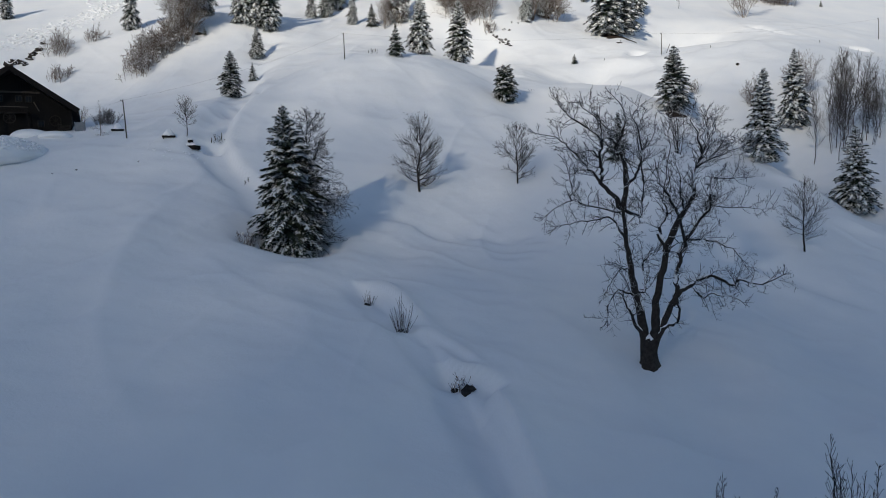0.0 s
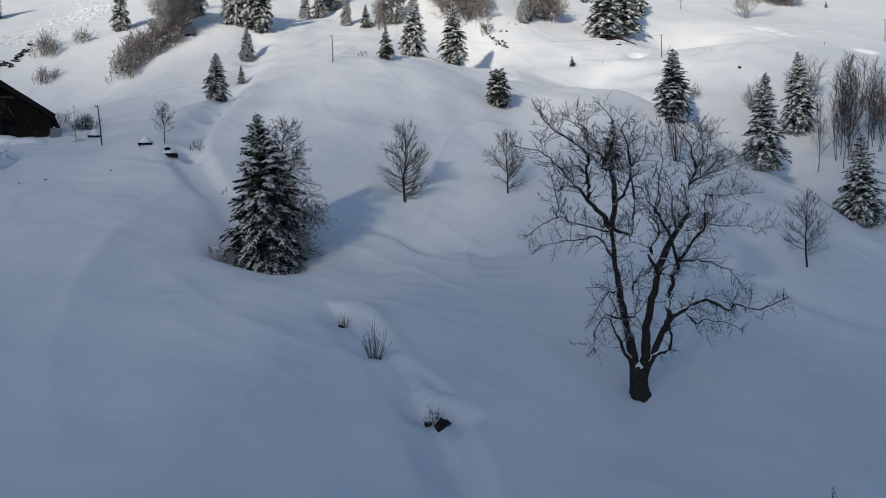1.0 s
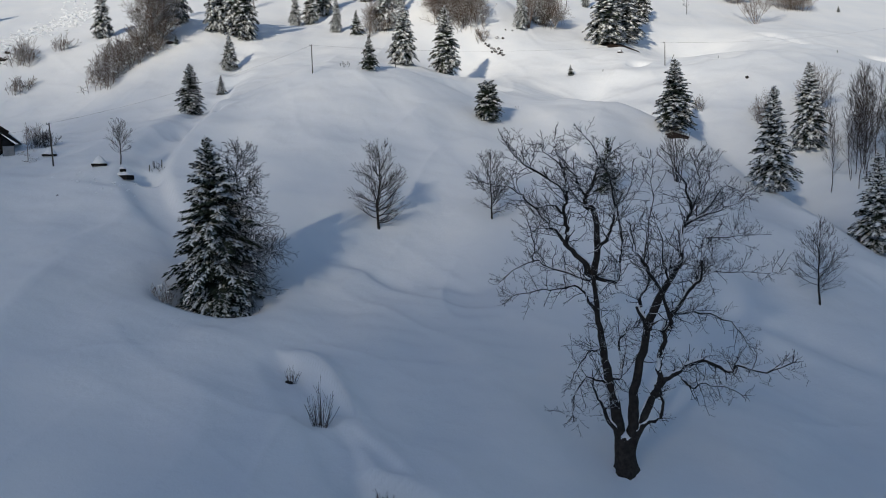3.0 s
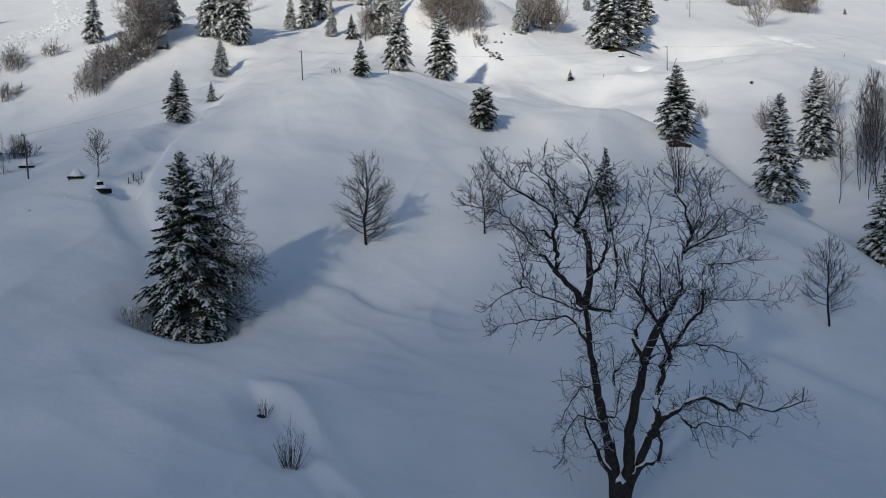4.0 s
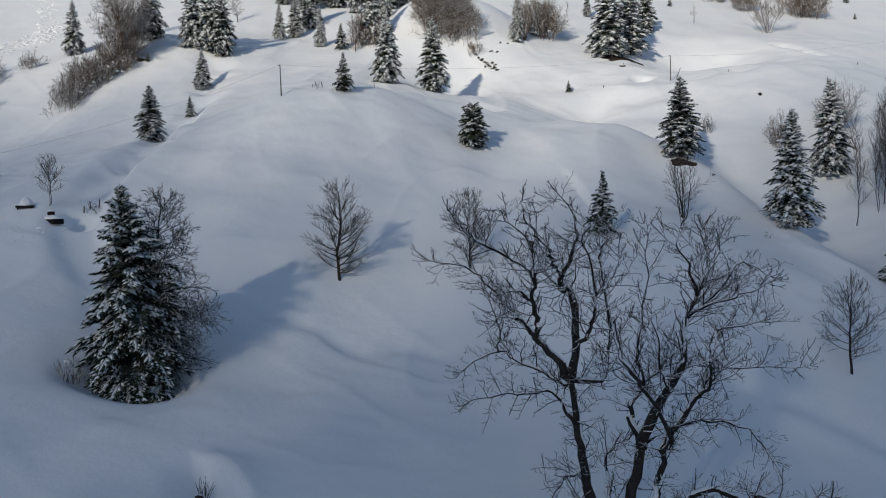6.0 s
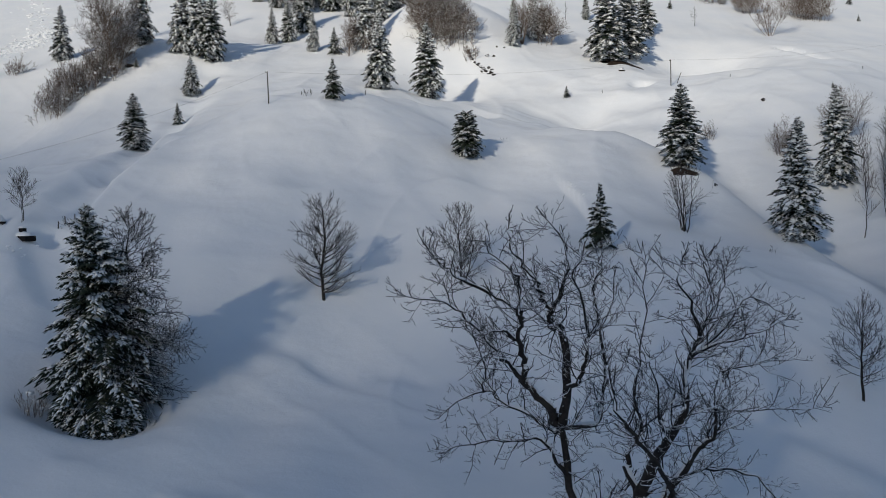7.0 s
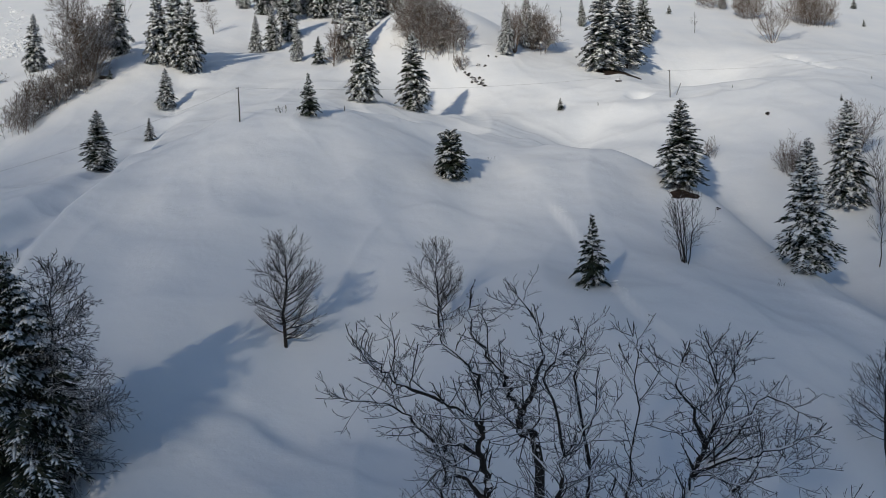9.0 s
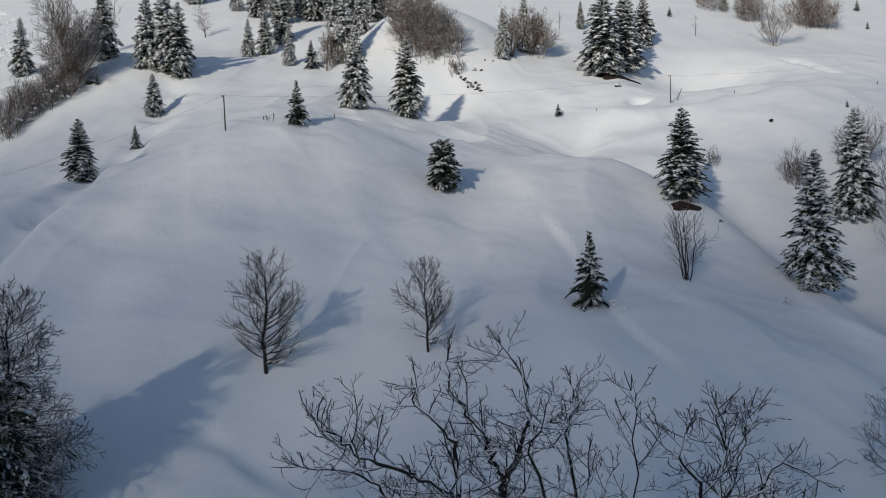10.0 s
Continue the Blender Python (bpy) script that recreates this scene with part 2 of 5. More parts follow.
def height(x, y):
    v = (y - 90) / 50
    v = np.where(v > 2.6, 2.6 + (v - 2.6) * 0.8, v)
    v = np.where(v < -2.2, -2.2 - 40 * (1 - np.exp((v + 2.2) / 40)), v)
    u = x / 50
    z = 30.006 + -2.325 * u + 20.138 * v + -0.751 * u * u + 1.168 * v * v
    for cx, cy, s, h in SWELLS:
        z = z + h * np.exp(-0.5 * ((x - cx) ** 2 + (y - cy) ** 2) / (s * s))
    for depth, half, lee, line in GULLIES:
        d, side, f = along(x, y, line)
        fade = np.clip(f * 6, 0, 1) * np.clip((1 - f) * 6, 0, 1)
        fade = fade * (0.84 + 0.16 * np.sin(f * 31.0 + depth * 9))
        bank = half * np.where(side > 0, 1.5, 0.62) if lee > 0.3 else half
        z = z - depth * fade * (np.exp(-(d / (1.35 * bank)) ** 4) if lee > 0.3 else np.exp(-0.5 * (d / bank) ** 2))
        z = z + lee * fade * np.exp(-0.5 * ((d * side + (1.6 if lee > 0.3 else -2.1) * half) / (1.1 * half)) ** 2)
    for cx, cy, rx, ry, deep in SCOOPS:
        z = z - deep * np.exp(-(((x - cx) / rx) ** 2 + ((y - cy) / ry) ** 2) ** 2)
    for deep, at, line in EDGES:
        d, side, f = along(x, y, line)
        fade = np.clip(f * 5, 0, 1) * np.clip((1 - f) * 5, 0, 1)
        z = z - deep * fade * np.where(side > 0, d / at * np.exp(1 - d / at), 0) + 0.25 * deep * fade * np.exp(-(d / 0.9) ** 2)
    near = np.exp(-((y - 80) / 110.0) ** 2 - (x / 130.0) ** 2)
    z = z + near * (0.30 * bend(x / 21, y / 21, 3) + 0.22 * bend(x / 8, y / 8, 4) + 0.03 * bend(x / 2.6, y / 2.6, 5) + 0.10 * bend(x / 26 + y / 90, y / 7, 6)
                  + 0.35 * np.clip(1 - np.abs(bend(x / 34, y / 30, 9)), 0, 1) ** 3 + 0.2 * np.clip(1 - np.abs(bend(x / 15, y / 19, 11)), 0, 1) ** 4)
    drift = np.clip(1 - np.abs(bend((x * 0.5 + y * 0.87) / 9, (x * 0.87 - y * 0.5) / 34, 14)), 0, 1) ** 3
    z = z + near * 0.17 * drift * np.clip(0.4 + bend(x / 45, y / 45, 15), 0, 1)
    # unseen valley floor, and an added mountain, crest tuned to shade the lower slope
    sx, sy = math.sin(radians(SUN_AZIMUTH)), math.cos(radians(SUN_AZIMUTH))
    back = x * sx + y * sy
    drop = np.clip((back - 60) / 200, 0, 1)
    z = z * (1 - drop) - 70 * drop
    side = y * sx - x * sy
    wall = (505.6 + 0.35 * np.clip(side + 15, 0, 60) + 4 * np.clip((side + 34) / 10, 0, 1) + 0.2 * np.clip(-side - 36, 0, 25) - 4 * np.exp(-((side + 19) / 7.0) ** 2)) * np.exp(-((back - 1200) / 400.0) ** 2) + 4 * bend(x / 420, y / 420, 8) * np.clip((back - 500) / 300, 0, 1)
    return z + np.where(back > 200, wall * np.clip((back - 200) / 400, 0, 1), 0)


def ground(x, y):
    return float(height(np.array([float(x)]), np.array([float(y)]))[0])


def lines_of(lo, hi, step, low_end, high_end, grow=1.16):
    mid = list(np.arange(lo, hi + step / 2, step))
    out, d = [], step
    while (mid[-1] if not out else out[-1]) < high_end:
        d = min(d * grow, 45)
        out.append((out[-1] if out else mid[-1]) + d)
    low, d = [], step
    while (mid[0] if not low else low[-1]) > low_end:
        d = min(d * grow, 45)
        low.append((low[-1] if low else mid[0]) - d)
    return np.array(low[::-1] + mid + out)


def mesh_object(name, verts, faces, mat, parent=None, label="", smooth=True):
    data = bpy.data.meshes.new(name)
    data.from_pydata(verts, [], faces)
    data.materials.append(mat)
    if smooth:
        data.polygons.foreach_set("use_smooth", [True] * len(data.polygons))
    data.update()
    ob = new(name, data)
    if parent is not None:
        ob.parent = parent
    if label:
        tagged(ob, label)
    return ob


def part(name, soup, mat, parent, label="", smooth=True):
    """One mesh object under a thing or a part, from gathered (verts, faces)."""
    return mesh_object(name, soup[0], soup[1], mat, parent, label, smooth)


def thing(name, x, y, label, category, group="", z=None, turn=0.0, kind=""):
    base = new(name)
    base.empty_display_size = 0.3
    base.matrix_basis = pose(x, y, ground(x, y) if z is None else z, 0, 0, turn)
    return tagged(base, label, category, group, kind)


gx = lines_of(-72, 84, 0.33, -2600, 2400)
gy = lines_of(28, 150, 0.33, -2900, 1500)
# closer lines where the brook cuts through the drifts
gx = np.unique(np.concatenate([gx[(gx < -7.5) | (gx > 6)], np.arange(-7.4, 6.0, 0.16)]))
gy = np.unique(np.concatenate([gy[(gy < 29.5) | (gy > 56)], np.arange(29.6, 56.0, 0.16)]))
mx, my = np.meshgrid(gx, gy)
mz = height(mx, my)
nx, ny = len(gx), len(gy)
land_verts = np.stack([mx.ravel(), my.ravel(), mz.ravel()], 1).tolist()
land_faces = [(j * nx + i, j * nx + i + 1, (j + 1) * nx + i + 1, (j + 1) * nx + i) for j in range(ny - 1) for i in range(nx - 1)]
snowfield = mesh_object("ground", land_verts, land_faces, SNOW)
tagged(snowfield, "deep smooth untouched snow on a mountain slope", "snow slope", kind="structure")


# ---- shapes: gathered as (verts, faces) ----
def soup():
    return ([], [])


def tube(out, points, radii, sides=5, cap=True):
    """A tapering, crooked tube through points."""
    verts, faces = out
    start, n = len(verts), len(points)
    for i, (p, r) in enumerate(zip(points, radii)):
        a, b = points[max(0, i - 1)], points[min(n - 1, i + 1)]
        d = (b - a)
        d = d.normalized() if d.length > 1e-9 else Vector((0, 0, 1))
        u = d.cross(Vector((0.31, 0.95, 0.05)))
        if u.length < 0.05:
            u = d.cross(Vector((1, 0, 0)))
        u.normalize()
        w = d.cross(u)
        for k in range(sides):
            c = 6.28319 * k / sides
            verts.append(tuple(p + (u * math.cos(c) + w * math.sin(c)) * r))
    for i in range(n - 1):
        for k in range(sides):
            a, b = start + i * sides + k, start + i * sides + (k + 1) % sides
            faces.append((a, b, b + sides, a + sides))
    if cap:
        faces.append(tuple(start + (n - 1) * sides + k for k in range(sides)))
        faces.append(tuple(start + k for k in reversed(range(sides))))


def lump(out, centre, size, rng, rings=4, sides=7, rough=0.15, flat=0.0):
    """A rounded lump with an uneven skin; flat: how far its underside is cut off, 0 to 1."""
    verts, faces = out
    start = len(verts)
    for i in range(rings + 1):
        t = math.pi * i / rings
        for k in range(sides):
            c = 6.28319 * k / sides
            f = 1 + rng.uniform(-rough, rough)
            z = math.cos(t)
            if z < 0:
                z *= 1 - flat
            verts.append((centre[0] + size[0] * f * math.sin(t) * math.cos(c), centre[1] + size[1] * f * math.sin(t) * math.sin(c), centre[2] + size[2] * f * z))
    for i in range(rings):
        for k in range(sides):
            a, b = start + i * sides + k, start + i * sides + (k + 1) % sides
            faces.append((a, a + sides, b + sides, b))


def box(out, centre, size, m=None):
    verts, faces = out
    start = len(verts)
    for sx in (-1, 1):
        for sy in (-1, 1):
            for sz in (-1, 1):
                p = Vector((centre[0] + sx * size[0] / 2, centre[1] + sy * size[1] / 2, centre[2] + sz * size[2] / 2))
                verts.append(tuple(m @ p if m else p))
    for f in ((0, 1, 3, 2), (4, 6, 7, 5), (0, 4, 5, 1), (2, 3, 7, 6), (0, 2, 6, 4), (1, 5, 7, 3)):
        faces.append(tuple(start + i for i in f))


def smooth_line(points, rng, wobble=0.0, steps=4):
    """A rounded line through the points, with a slight crookedness."""
    pts = [points[0]] + list(points) + [points[-1]]
    out = []
    for i in range(1, len(pts) - 2):
        p0, p1, p2, p3 = pts[i - 1:i + 3]
        for s in range(steps):
            t = s / steps
            q = 0.5 * ((2 * p1) + (p2 - p0) * t + (2 * p0 - 5 * p1 + 4 * p2 - p3) * t * t + (3 * p1 - p0 - 3 * p2 + p3) * t ** 3)
            if out:
                q = q + Vector((rng.gauss(0, 1), rng.gauss(0, 1), rng.gauss(0, 0.7))) * wobble
            out.append(q)
    out.append(pts[-2].copy())
    return out


def turned(d, angle, spin):
    """d turned away by an angle, to the side that spin gives."""
    u = d.cross(Vector((0, 0, 1)))
    if u.length < 0.05:
        u = Vector((1, 0, 0))
    u.normalize()
    w = d.cross(u)
    return (d * math.cos(angle) + (u * math.cos(spin) + w * math.sin(spin)) * math.sin(angle)).normalized()


def grow(wood, twigs, p, d, length, r, level, rng, habit):
    """A branch and what grows from it. habit: bends, lift, children per metre, angle, ratio, and the level of the finest twigs."""
    steps = max(3, min(9, int(length / habit["step"])))
    pts, radii = [p], [r]
    for i in range(steps):
        bend_by = habit["bends"] * (1.0 + 0.5 * level)
        d = (d + Vector((rng.gauss(0, bend_by), rng.gauss(0, bend_by), rng.gauss(0, bend_by) + habit["lift"]))).normalized()
        p = p + d * (length / steps)
        pts.append(p)
        radii.append(max(habit["finest"], r * (1 - 0.75 * (i + 1) / steps)))
    last = level >= habit["levels"]
    tube(twigs if level >= habit["fine_from"] else wood, pts, radii, 3 if level >= habit["fine_from"] else 5, False)
    if last:
        return
    count = max(1, int(length * habit["density"][min(level, len(habit["density"]) - 1)] * rng.uniform(0.8, 1.2)))
    for _ in range(count):
        f = rng.uniform(habit["bare"], 1.0)
        k = min(steps - 1, int(f * steps))
        q = pts[k].lerp(pts[k + 1], f * steps - k)
        axis = (pts[k + 1] - pts[k]).normalized()
        child = turned(axis, radians(rng.gauss(habit["angle"], 12)), rng.uniform(0, 6.283))
        size = length * habit["ratio"] * rng.uniform(0.6, 1.25) * (1.25 - 0.6 * f)
        grow(wood, twigs, q, child, size, max(habit["finest"], radii[k] * 0.6), level + 1, rng, habit)


# ---- conifers ----
def conifer(name, tall, reach, seed, label, load=0.6, low=0.05, full=0.75, per_level=7, spacing=0.32, droop=0.35, lean=0.0, sparse=0.0, frost=0.5, ragged=1.0, pads=1.0, flare=2.2):
    """A snow-laden conifer at the origin: trunk, needled crown, snow on the boughs."""
    rng = random.Random(seed)
    base = tagged(new(name), label, "conifer")
    base.empty_display_size = 0.3
    trunk, crown, snow = soup(), soup(), soup()
    stem = [Vector((lean * f * f * tall + 0.03 * math.sin(5 * f), 0.03 * math.cos(4 * f), -0.3 + f * (tall + 0.3))) for f in np.linspace(0, 1, 9)]
    tube(trunk, stem, [tall * 0.017 * (1 - f) + 0.012 for f in np.linspace(0, 1, 9)], 7)
    z = low * tall
    cv, cf = crown
    while z < tall * 0.985:
        f = z / tall
        shape = (1 - f) ** full * min(1.0, 0.44 + flare * f)
        n = max(3, int(per_level * (0.45 + 0.65 * (1 - f))))
        phase = rng.uniform(0, 6.28)
        for b in range(n):
            if rng.random() < sparse:
                continue
            a = phase + 6.283 * b / n + rng.uniform(-0.35, 0.35)
            length = max(0.12, reach * shape * (1 + ragged * rng.choice((-0.32, -0.12, 0.0, 0.10))) * rng.uniform(0.8, 1.15))
            out = Vector((math.cos(a), math.sin(a), 0))
            cross = Vector((-math.sin(a), math.cos(a), 0))
            rise = (0.55 * f - droop * (1 - f)) + rng.uniform(-0.12, 0.12)
            rise = max(rise, 0.26 * (1 - f) - 0.9 * z / length)
            root = Vector((lean * f * f * tall, 0, z + rng.uniform(-0.6, 0.6) * spacing))

            def at(s):
                return root + out * (length * s) + Vector((0, 0, length * (rise * s + -0.26 * s * s * (1 - f) + 0.10 * math.sin(3.1 * s))))

            tube(crown, [at(0.0), at(0.5), at(1.0)], [0.02, 0.014, 0.006], 3, False)
            m = max(4, int(length / 0.105))
            laden = rng.random() < load
            thick = rng.uniform(0.6, 1.25)
            if laden:
                # snow lying along the bough, in broken lengths
                sv, sf = snow
                s = rng.uniform(0.12, 0.35)
                while s < 0.97:
                    end = min(1.02, s + rng.uniform(0.18, 0.5))
                    k, rows = len(sv), 5
                    shift = rng.uniform(-0.25, 0.25)
                    for i in range(rows):
                        g = i / (rows - 1)
                        c = at(s + (end - s) * g)
                        body = (math.sin(3.1416 * (0.12 + 0.76 * g))) * thick
                        hw = (length * (0.08 + 0.15 * (1 - s)) + 0.05) * pads * body * rng.uniform(0.7, 1.3)
                        c = c + cross * (shift * hw)
                        sv.extend((tuple(c - cross * hw + Vector((0, 0, -0.02 - 0.35 * hw))), tuple(c + Vector((0, 0, 0.03 + 0.10 * body + 0.2 * hw))), tuple(c + cross * hw + Vector((0, 0, -0.02 - 0.35 * hw))), tuple(c - Vector((0, 0, 0.02)))))
                    for i in range(rows - 1):
                        for e in range(4):
                            a0, a1 = k + 4 * i + e, k + 4 * i + (e + 1) % 4
                            sf.append((a0, a1, a1 + 4, a0 + 4))
                    s = end + rng.uniform(0.02, 0.22)
            for i in range(m):
                s = (i + 0.7) / m
                q = at(s)
                for side in (-1, 1):
                    w = length * (0.16 + 0.32 * (1 - s)) * rng.uniform(0.6, 1.2) + 0.05
                    sweep = rng.uniform(0.35, 0.95)
                    tip = q + cross * (side * w * 0.8) + out * (w * sweep) + Vector((0, 0, -w * rng.uniform(0.15, 0.55) - 0.03))
                    wide = 0.04 + 0.055 * w
                    mid = q.lerp(tip, 0.5) + Vector((0, 0, 0.02))
                    k = len(cv)
                    up = Vector((0, 0, wide * 0.8))
                    side_on = (out * 0.8 - cross * side * 0.6) * wide
                    cv.extend((tuple(q + up * 0.3), tuple(mid + side_on - up * 0.6), tuple(tip), tuple(mid - side_on - up * 0.6), tuple(mid + up)))
                    cf.extend(((k, k + 1, k + 4), (k + 1, k + 2, k + 4), (k + 2, k + 3, k + 4), (k + 3, k, k + 4)))
                    if laden and rng.random() < frost:
                        # a finger of snow on the side spray
                        k = len(snow[0])
                        reach_to = rng.uniform(0.5, 0.95)
                        swell = rng.uniform(0.9, 1.6)
                        lift = Vector((0, 0, 0.03))
                        a0, b0 = q.lerp(tip, rng.uniform(0.0, 0.25)) + lift, q.lerp(tip, reach_to) + lift
                        c0 = a0.lerp(b0, 0.5) + Vector((0, 0, 0.02))
                        snow[0].extend((tuple(a0), tuple(c0 + side_on * swell - up * 0.2), tuple(b0 - up * 0.2), tuple(c0 - side_on * swell - up * 0.2), tuple(c0 + up * swell), tuple(c0 - up * 0.5)))
                        snow[1].extend(((k, k + 1, k + 4), (k + 1, k + 2, k + 4), (k + 2, k + 3, k + 4), (k + 3, k, k + 4), (k + 1, k, k + 5), (k + 2, k + 1, k + 5), (k + 3, k + 2, k + 5), (k, k + 3, k + 5)))
        z += spacing * (0.55 + 0.6 * (1 - f)) * rng.uniform(0.8, 1.2)
    part("trunk", trunk, TRUNK, base)
    part("crown", crown, NEEDLES, base, "dark green drooping needled boughs", False)
    tagged(part("snow_load", snow, BOUGH_SNOW, base, "snow lying on the boughs"), kind="stuff")
    return base


# ---- bare broadleaf trees ----
SAPLING = dict(step=0.28, bends=0.06, lift=0.05, density=(5.5, 5.0, 4.0), angle=42, ratio=0.42, bare=0.22, finest=0.009, levels=3, fine_from=2)
BRUSHY = dict(step=0.3, bends=0.08, lift=0.05, density=(4.5, 4.5, 3.0), angle=36, ratio=0.42, bare=0.15, finest=0.010, levels=2, fine_from=1)
FAR_BRUSH = dict(BRUSHY, density=(3.2, 2.6), bends=0.10, angle=40, ratio=0.45, finest=0.021)
REEDY = dict(BRUSHY, density=(1.2, 1.0), levels=1, bends=0.03, angle=22, finest=0.008)
YOUNG_TREE = dict(SAPLING, bends=0.045, lift=0.07, density=(5.0, 5.0, 3.6), angle=36, ratio=0.40, bare=0.2, finest=0.0095, levels=3, fine_from=2)
FAR_TREE = dict(SAPLING, bends=0.07, density=(4.0, 3.0, 2.4), ratio=0.46, angle=40, finest=0.017, levels=2, fine_from=1)


def bare_tree(name, x, y, tall, seed, label, stems=1, split=False, habit=SAPLING, spread=0.0, wide=1.0, clear=0.25, thick=0.016, twig=None, group="", branch_angle=48, count=26, dive=0.15, taper=0.6, category="bare tree"):
    """A leafless tree: each stem a trunk with its limbs, and one mesh of fine twigs."""
    rng = random.Random(seed)
    base = thing(name, x, y, label, category, group, turn=rng.uniform(0, 360))
    twigs = soup()
    for s in range(stems):
        wood, limbs = soup(), []
        a = rng.uniform(0, 6.283)
        size = tall * (1 if s == 0 else rng.uniform(0.65, 0.98))
        foot = Vector((math.cos(a), math.sin(a), 0)) * (0.0 if stems == 1 else rng.uniform(0.05, 0.18) * (1 + spread))
        top = foot + Vector((math.cos(a) * spread * size * rng.uniform(0.3, 1), math.sin(a) * spread * size * rng.uniform(0.3, 1), size))
        line = smooth_line([foot + Vector((0, 0, -0.4)), foot.lerp(top, 0.3) + Vector((rng.gauss(0, 0.02), rng.gauss(0, 0.02), 0)) * size, foot.lerp(top, 0.65) + Vector((rng.gauss(0, 0.02), rng.gauss(0, 0.02), 0)) * size, top], rng, 0.006 * size, 4)
        r0 = size * thick * (1 if stems == 1 else 0.75)
        radii = [max(0.010, r0 * (1 - i / (len(line) - 1)) ** 0.9 + 0.006) for i in range(len(line))]
        radii[0] *= 1.35
        tube(wood, line, radii, 7)
        n = max(6, int(count * (1 if s == 0 else 0.7)))
        for i in range(n):
            f = clear + (0.985 - clear) * (i + rng.random()) / n
            k = min(len(line) - 2, int(f * (len(line) - 1)))
            q = line[k].lerp(line[k + 1], f * (len(line) - 1) - k)
            out = rng.uniform(0, 6.283)
            g = (f - clear) / (1 - clear)
            el = radians(90 - branch_angle * (1.2 - 0.6 * g) + rng.gauss(0, 7)) - dive * (1 - g)
            d = Vector((math.cos(out) * math.cos(el), math.sin(out) * math.cos(el), math.sin(el)))
            size_b = size * wide * (0.05 + 0.36 * (1 - g) ** taper * min(1.0, 0.5 + 2.6 * g)) * rng.uniform(0.75, 1.15)
            limb = soup() if split else twigs
            grow(limb, twigs, q, d, size_b, max(0.010, radii[k] * 0.5), 1, rng, habit)
            if split:
                limbs.append(limb)
        body = part("trunk" if stems == 1 else "stem", wood, BARK if twig is None else twig, base)
        for limb in limbs:
            part("limb", limb, BARK if twig is None else twig, body)
    tagged(part("crown", twigs, TWIG if twig is None else twig, base, "fine leafless twigs"), kind="stuff")
    return base


def brush(name, x, y, tall, wide, stems, seed, label, mat=None, group="", category="bare shrub", lumps=0, deep=None, lay=0.0, habit=BRUSHY):
    """A leafless thicket: many thin stems from an uneven strip of ground."""
    rng = random.Random(seed)
    base = thing(name, x, y, label, category, group)
    z0 = ground(x, y)
    twigs, snow = soup(), soup()
    for _ in range(stems):
        px, py = max(-0.62, min(0.62, rng.gauss(0, 0.38))) * wide, max(-0.62, min(0.62, rng.gauss(0, 0.38))) * (wide if deep is None else deep)
        foot = Vector((px, py, ground(x + px, y + py) - z0 - 0.15))
        edge = min(1.0, math.hypot(px / wide, py / (wide if deep is None else deep)))
        size = tall * rng.uniform(0.55, 1.05) * (1 - 0.45 * edge)
        d = Vector((px / wide * 0.55 + rng.gauss(0, 0.16) + lay, py / wide * 0.4 + rng.gauss(0, 0.16), 1)).normalized()
        grow(twigs, twigs, foot, d, size, 0.008 + 0.006 * tall / 2, 0, rng, FAR_BRUSH if habit is BRUSHY and y > 118 else habit)
    for _ in range(lumps):
        px, py = rng.gauss(0, wide * 0.4), rng.gauss(0, wide * 0.3)
        r = rng.uniform(0.10, 0.26)
        lump(snow, (px, py, ground(x + px, y + py) - z0 + rng.uniform(0.1, 0.8) * tall * 0.6), (r, r, r * 0.6), rng, 3, 6, 0.25)
    tagged(part("crown", twigs, mat or BRUSH, base), kind="stuff")
    if lumps:
        tagged(part("snow_load", snow, BOUGH_SNOW, base, "small pillows of snow caught in the twigs"), kind="stuff")
    return base


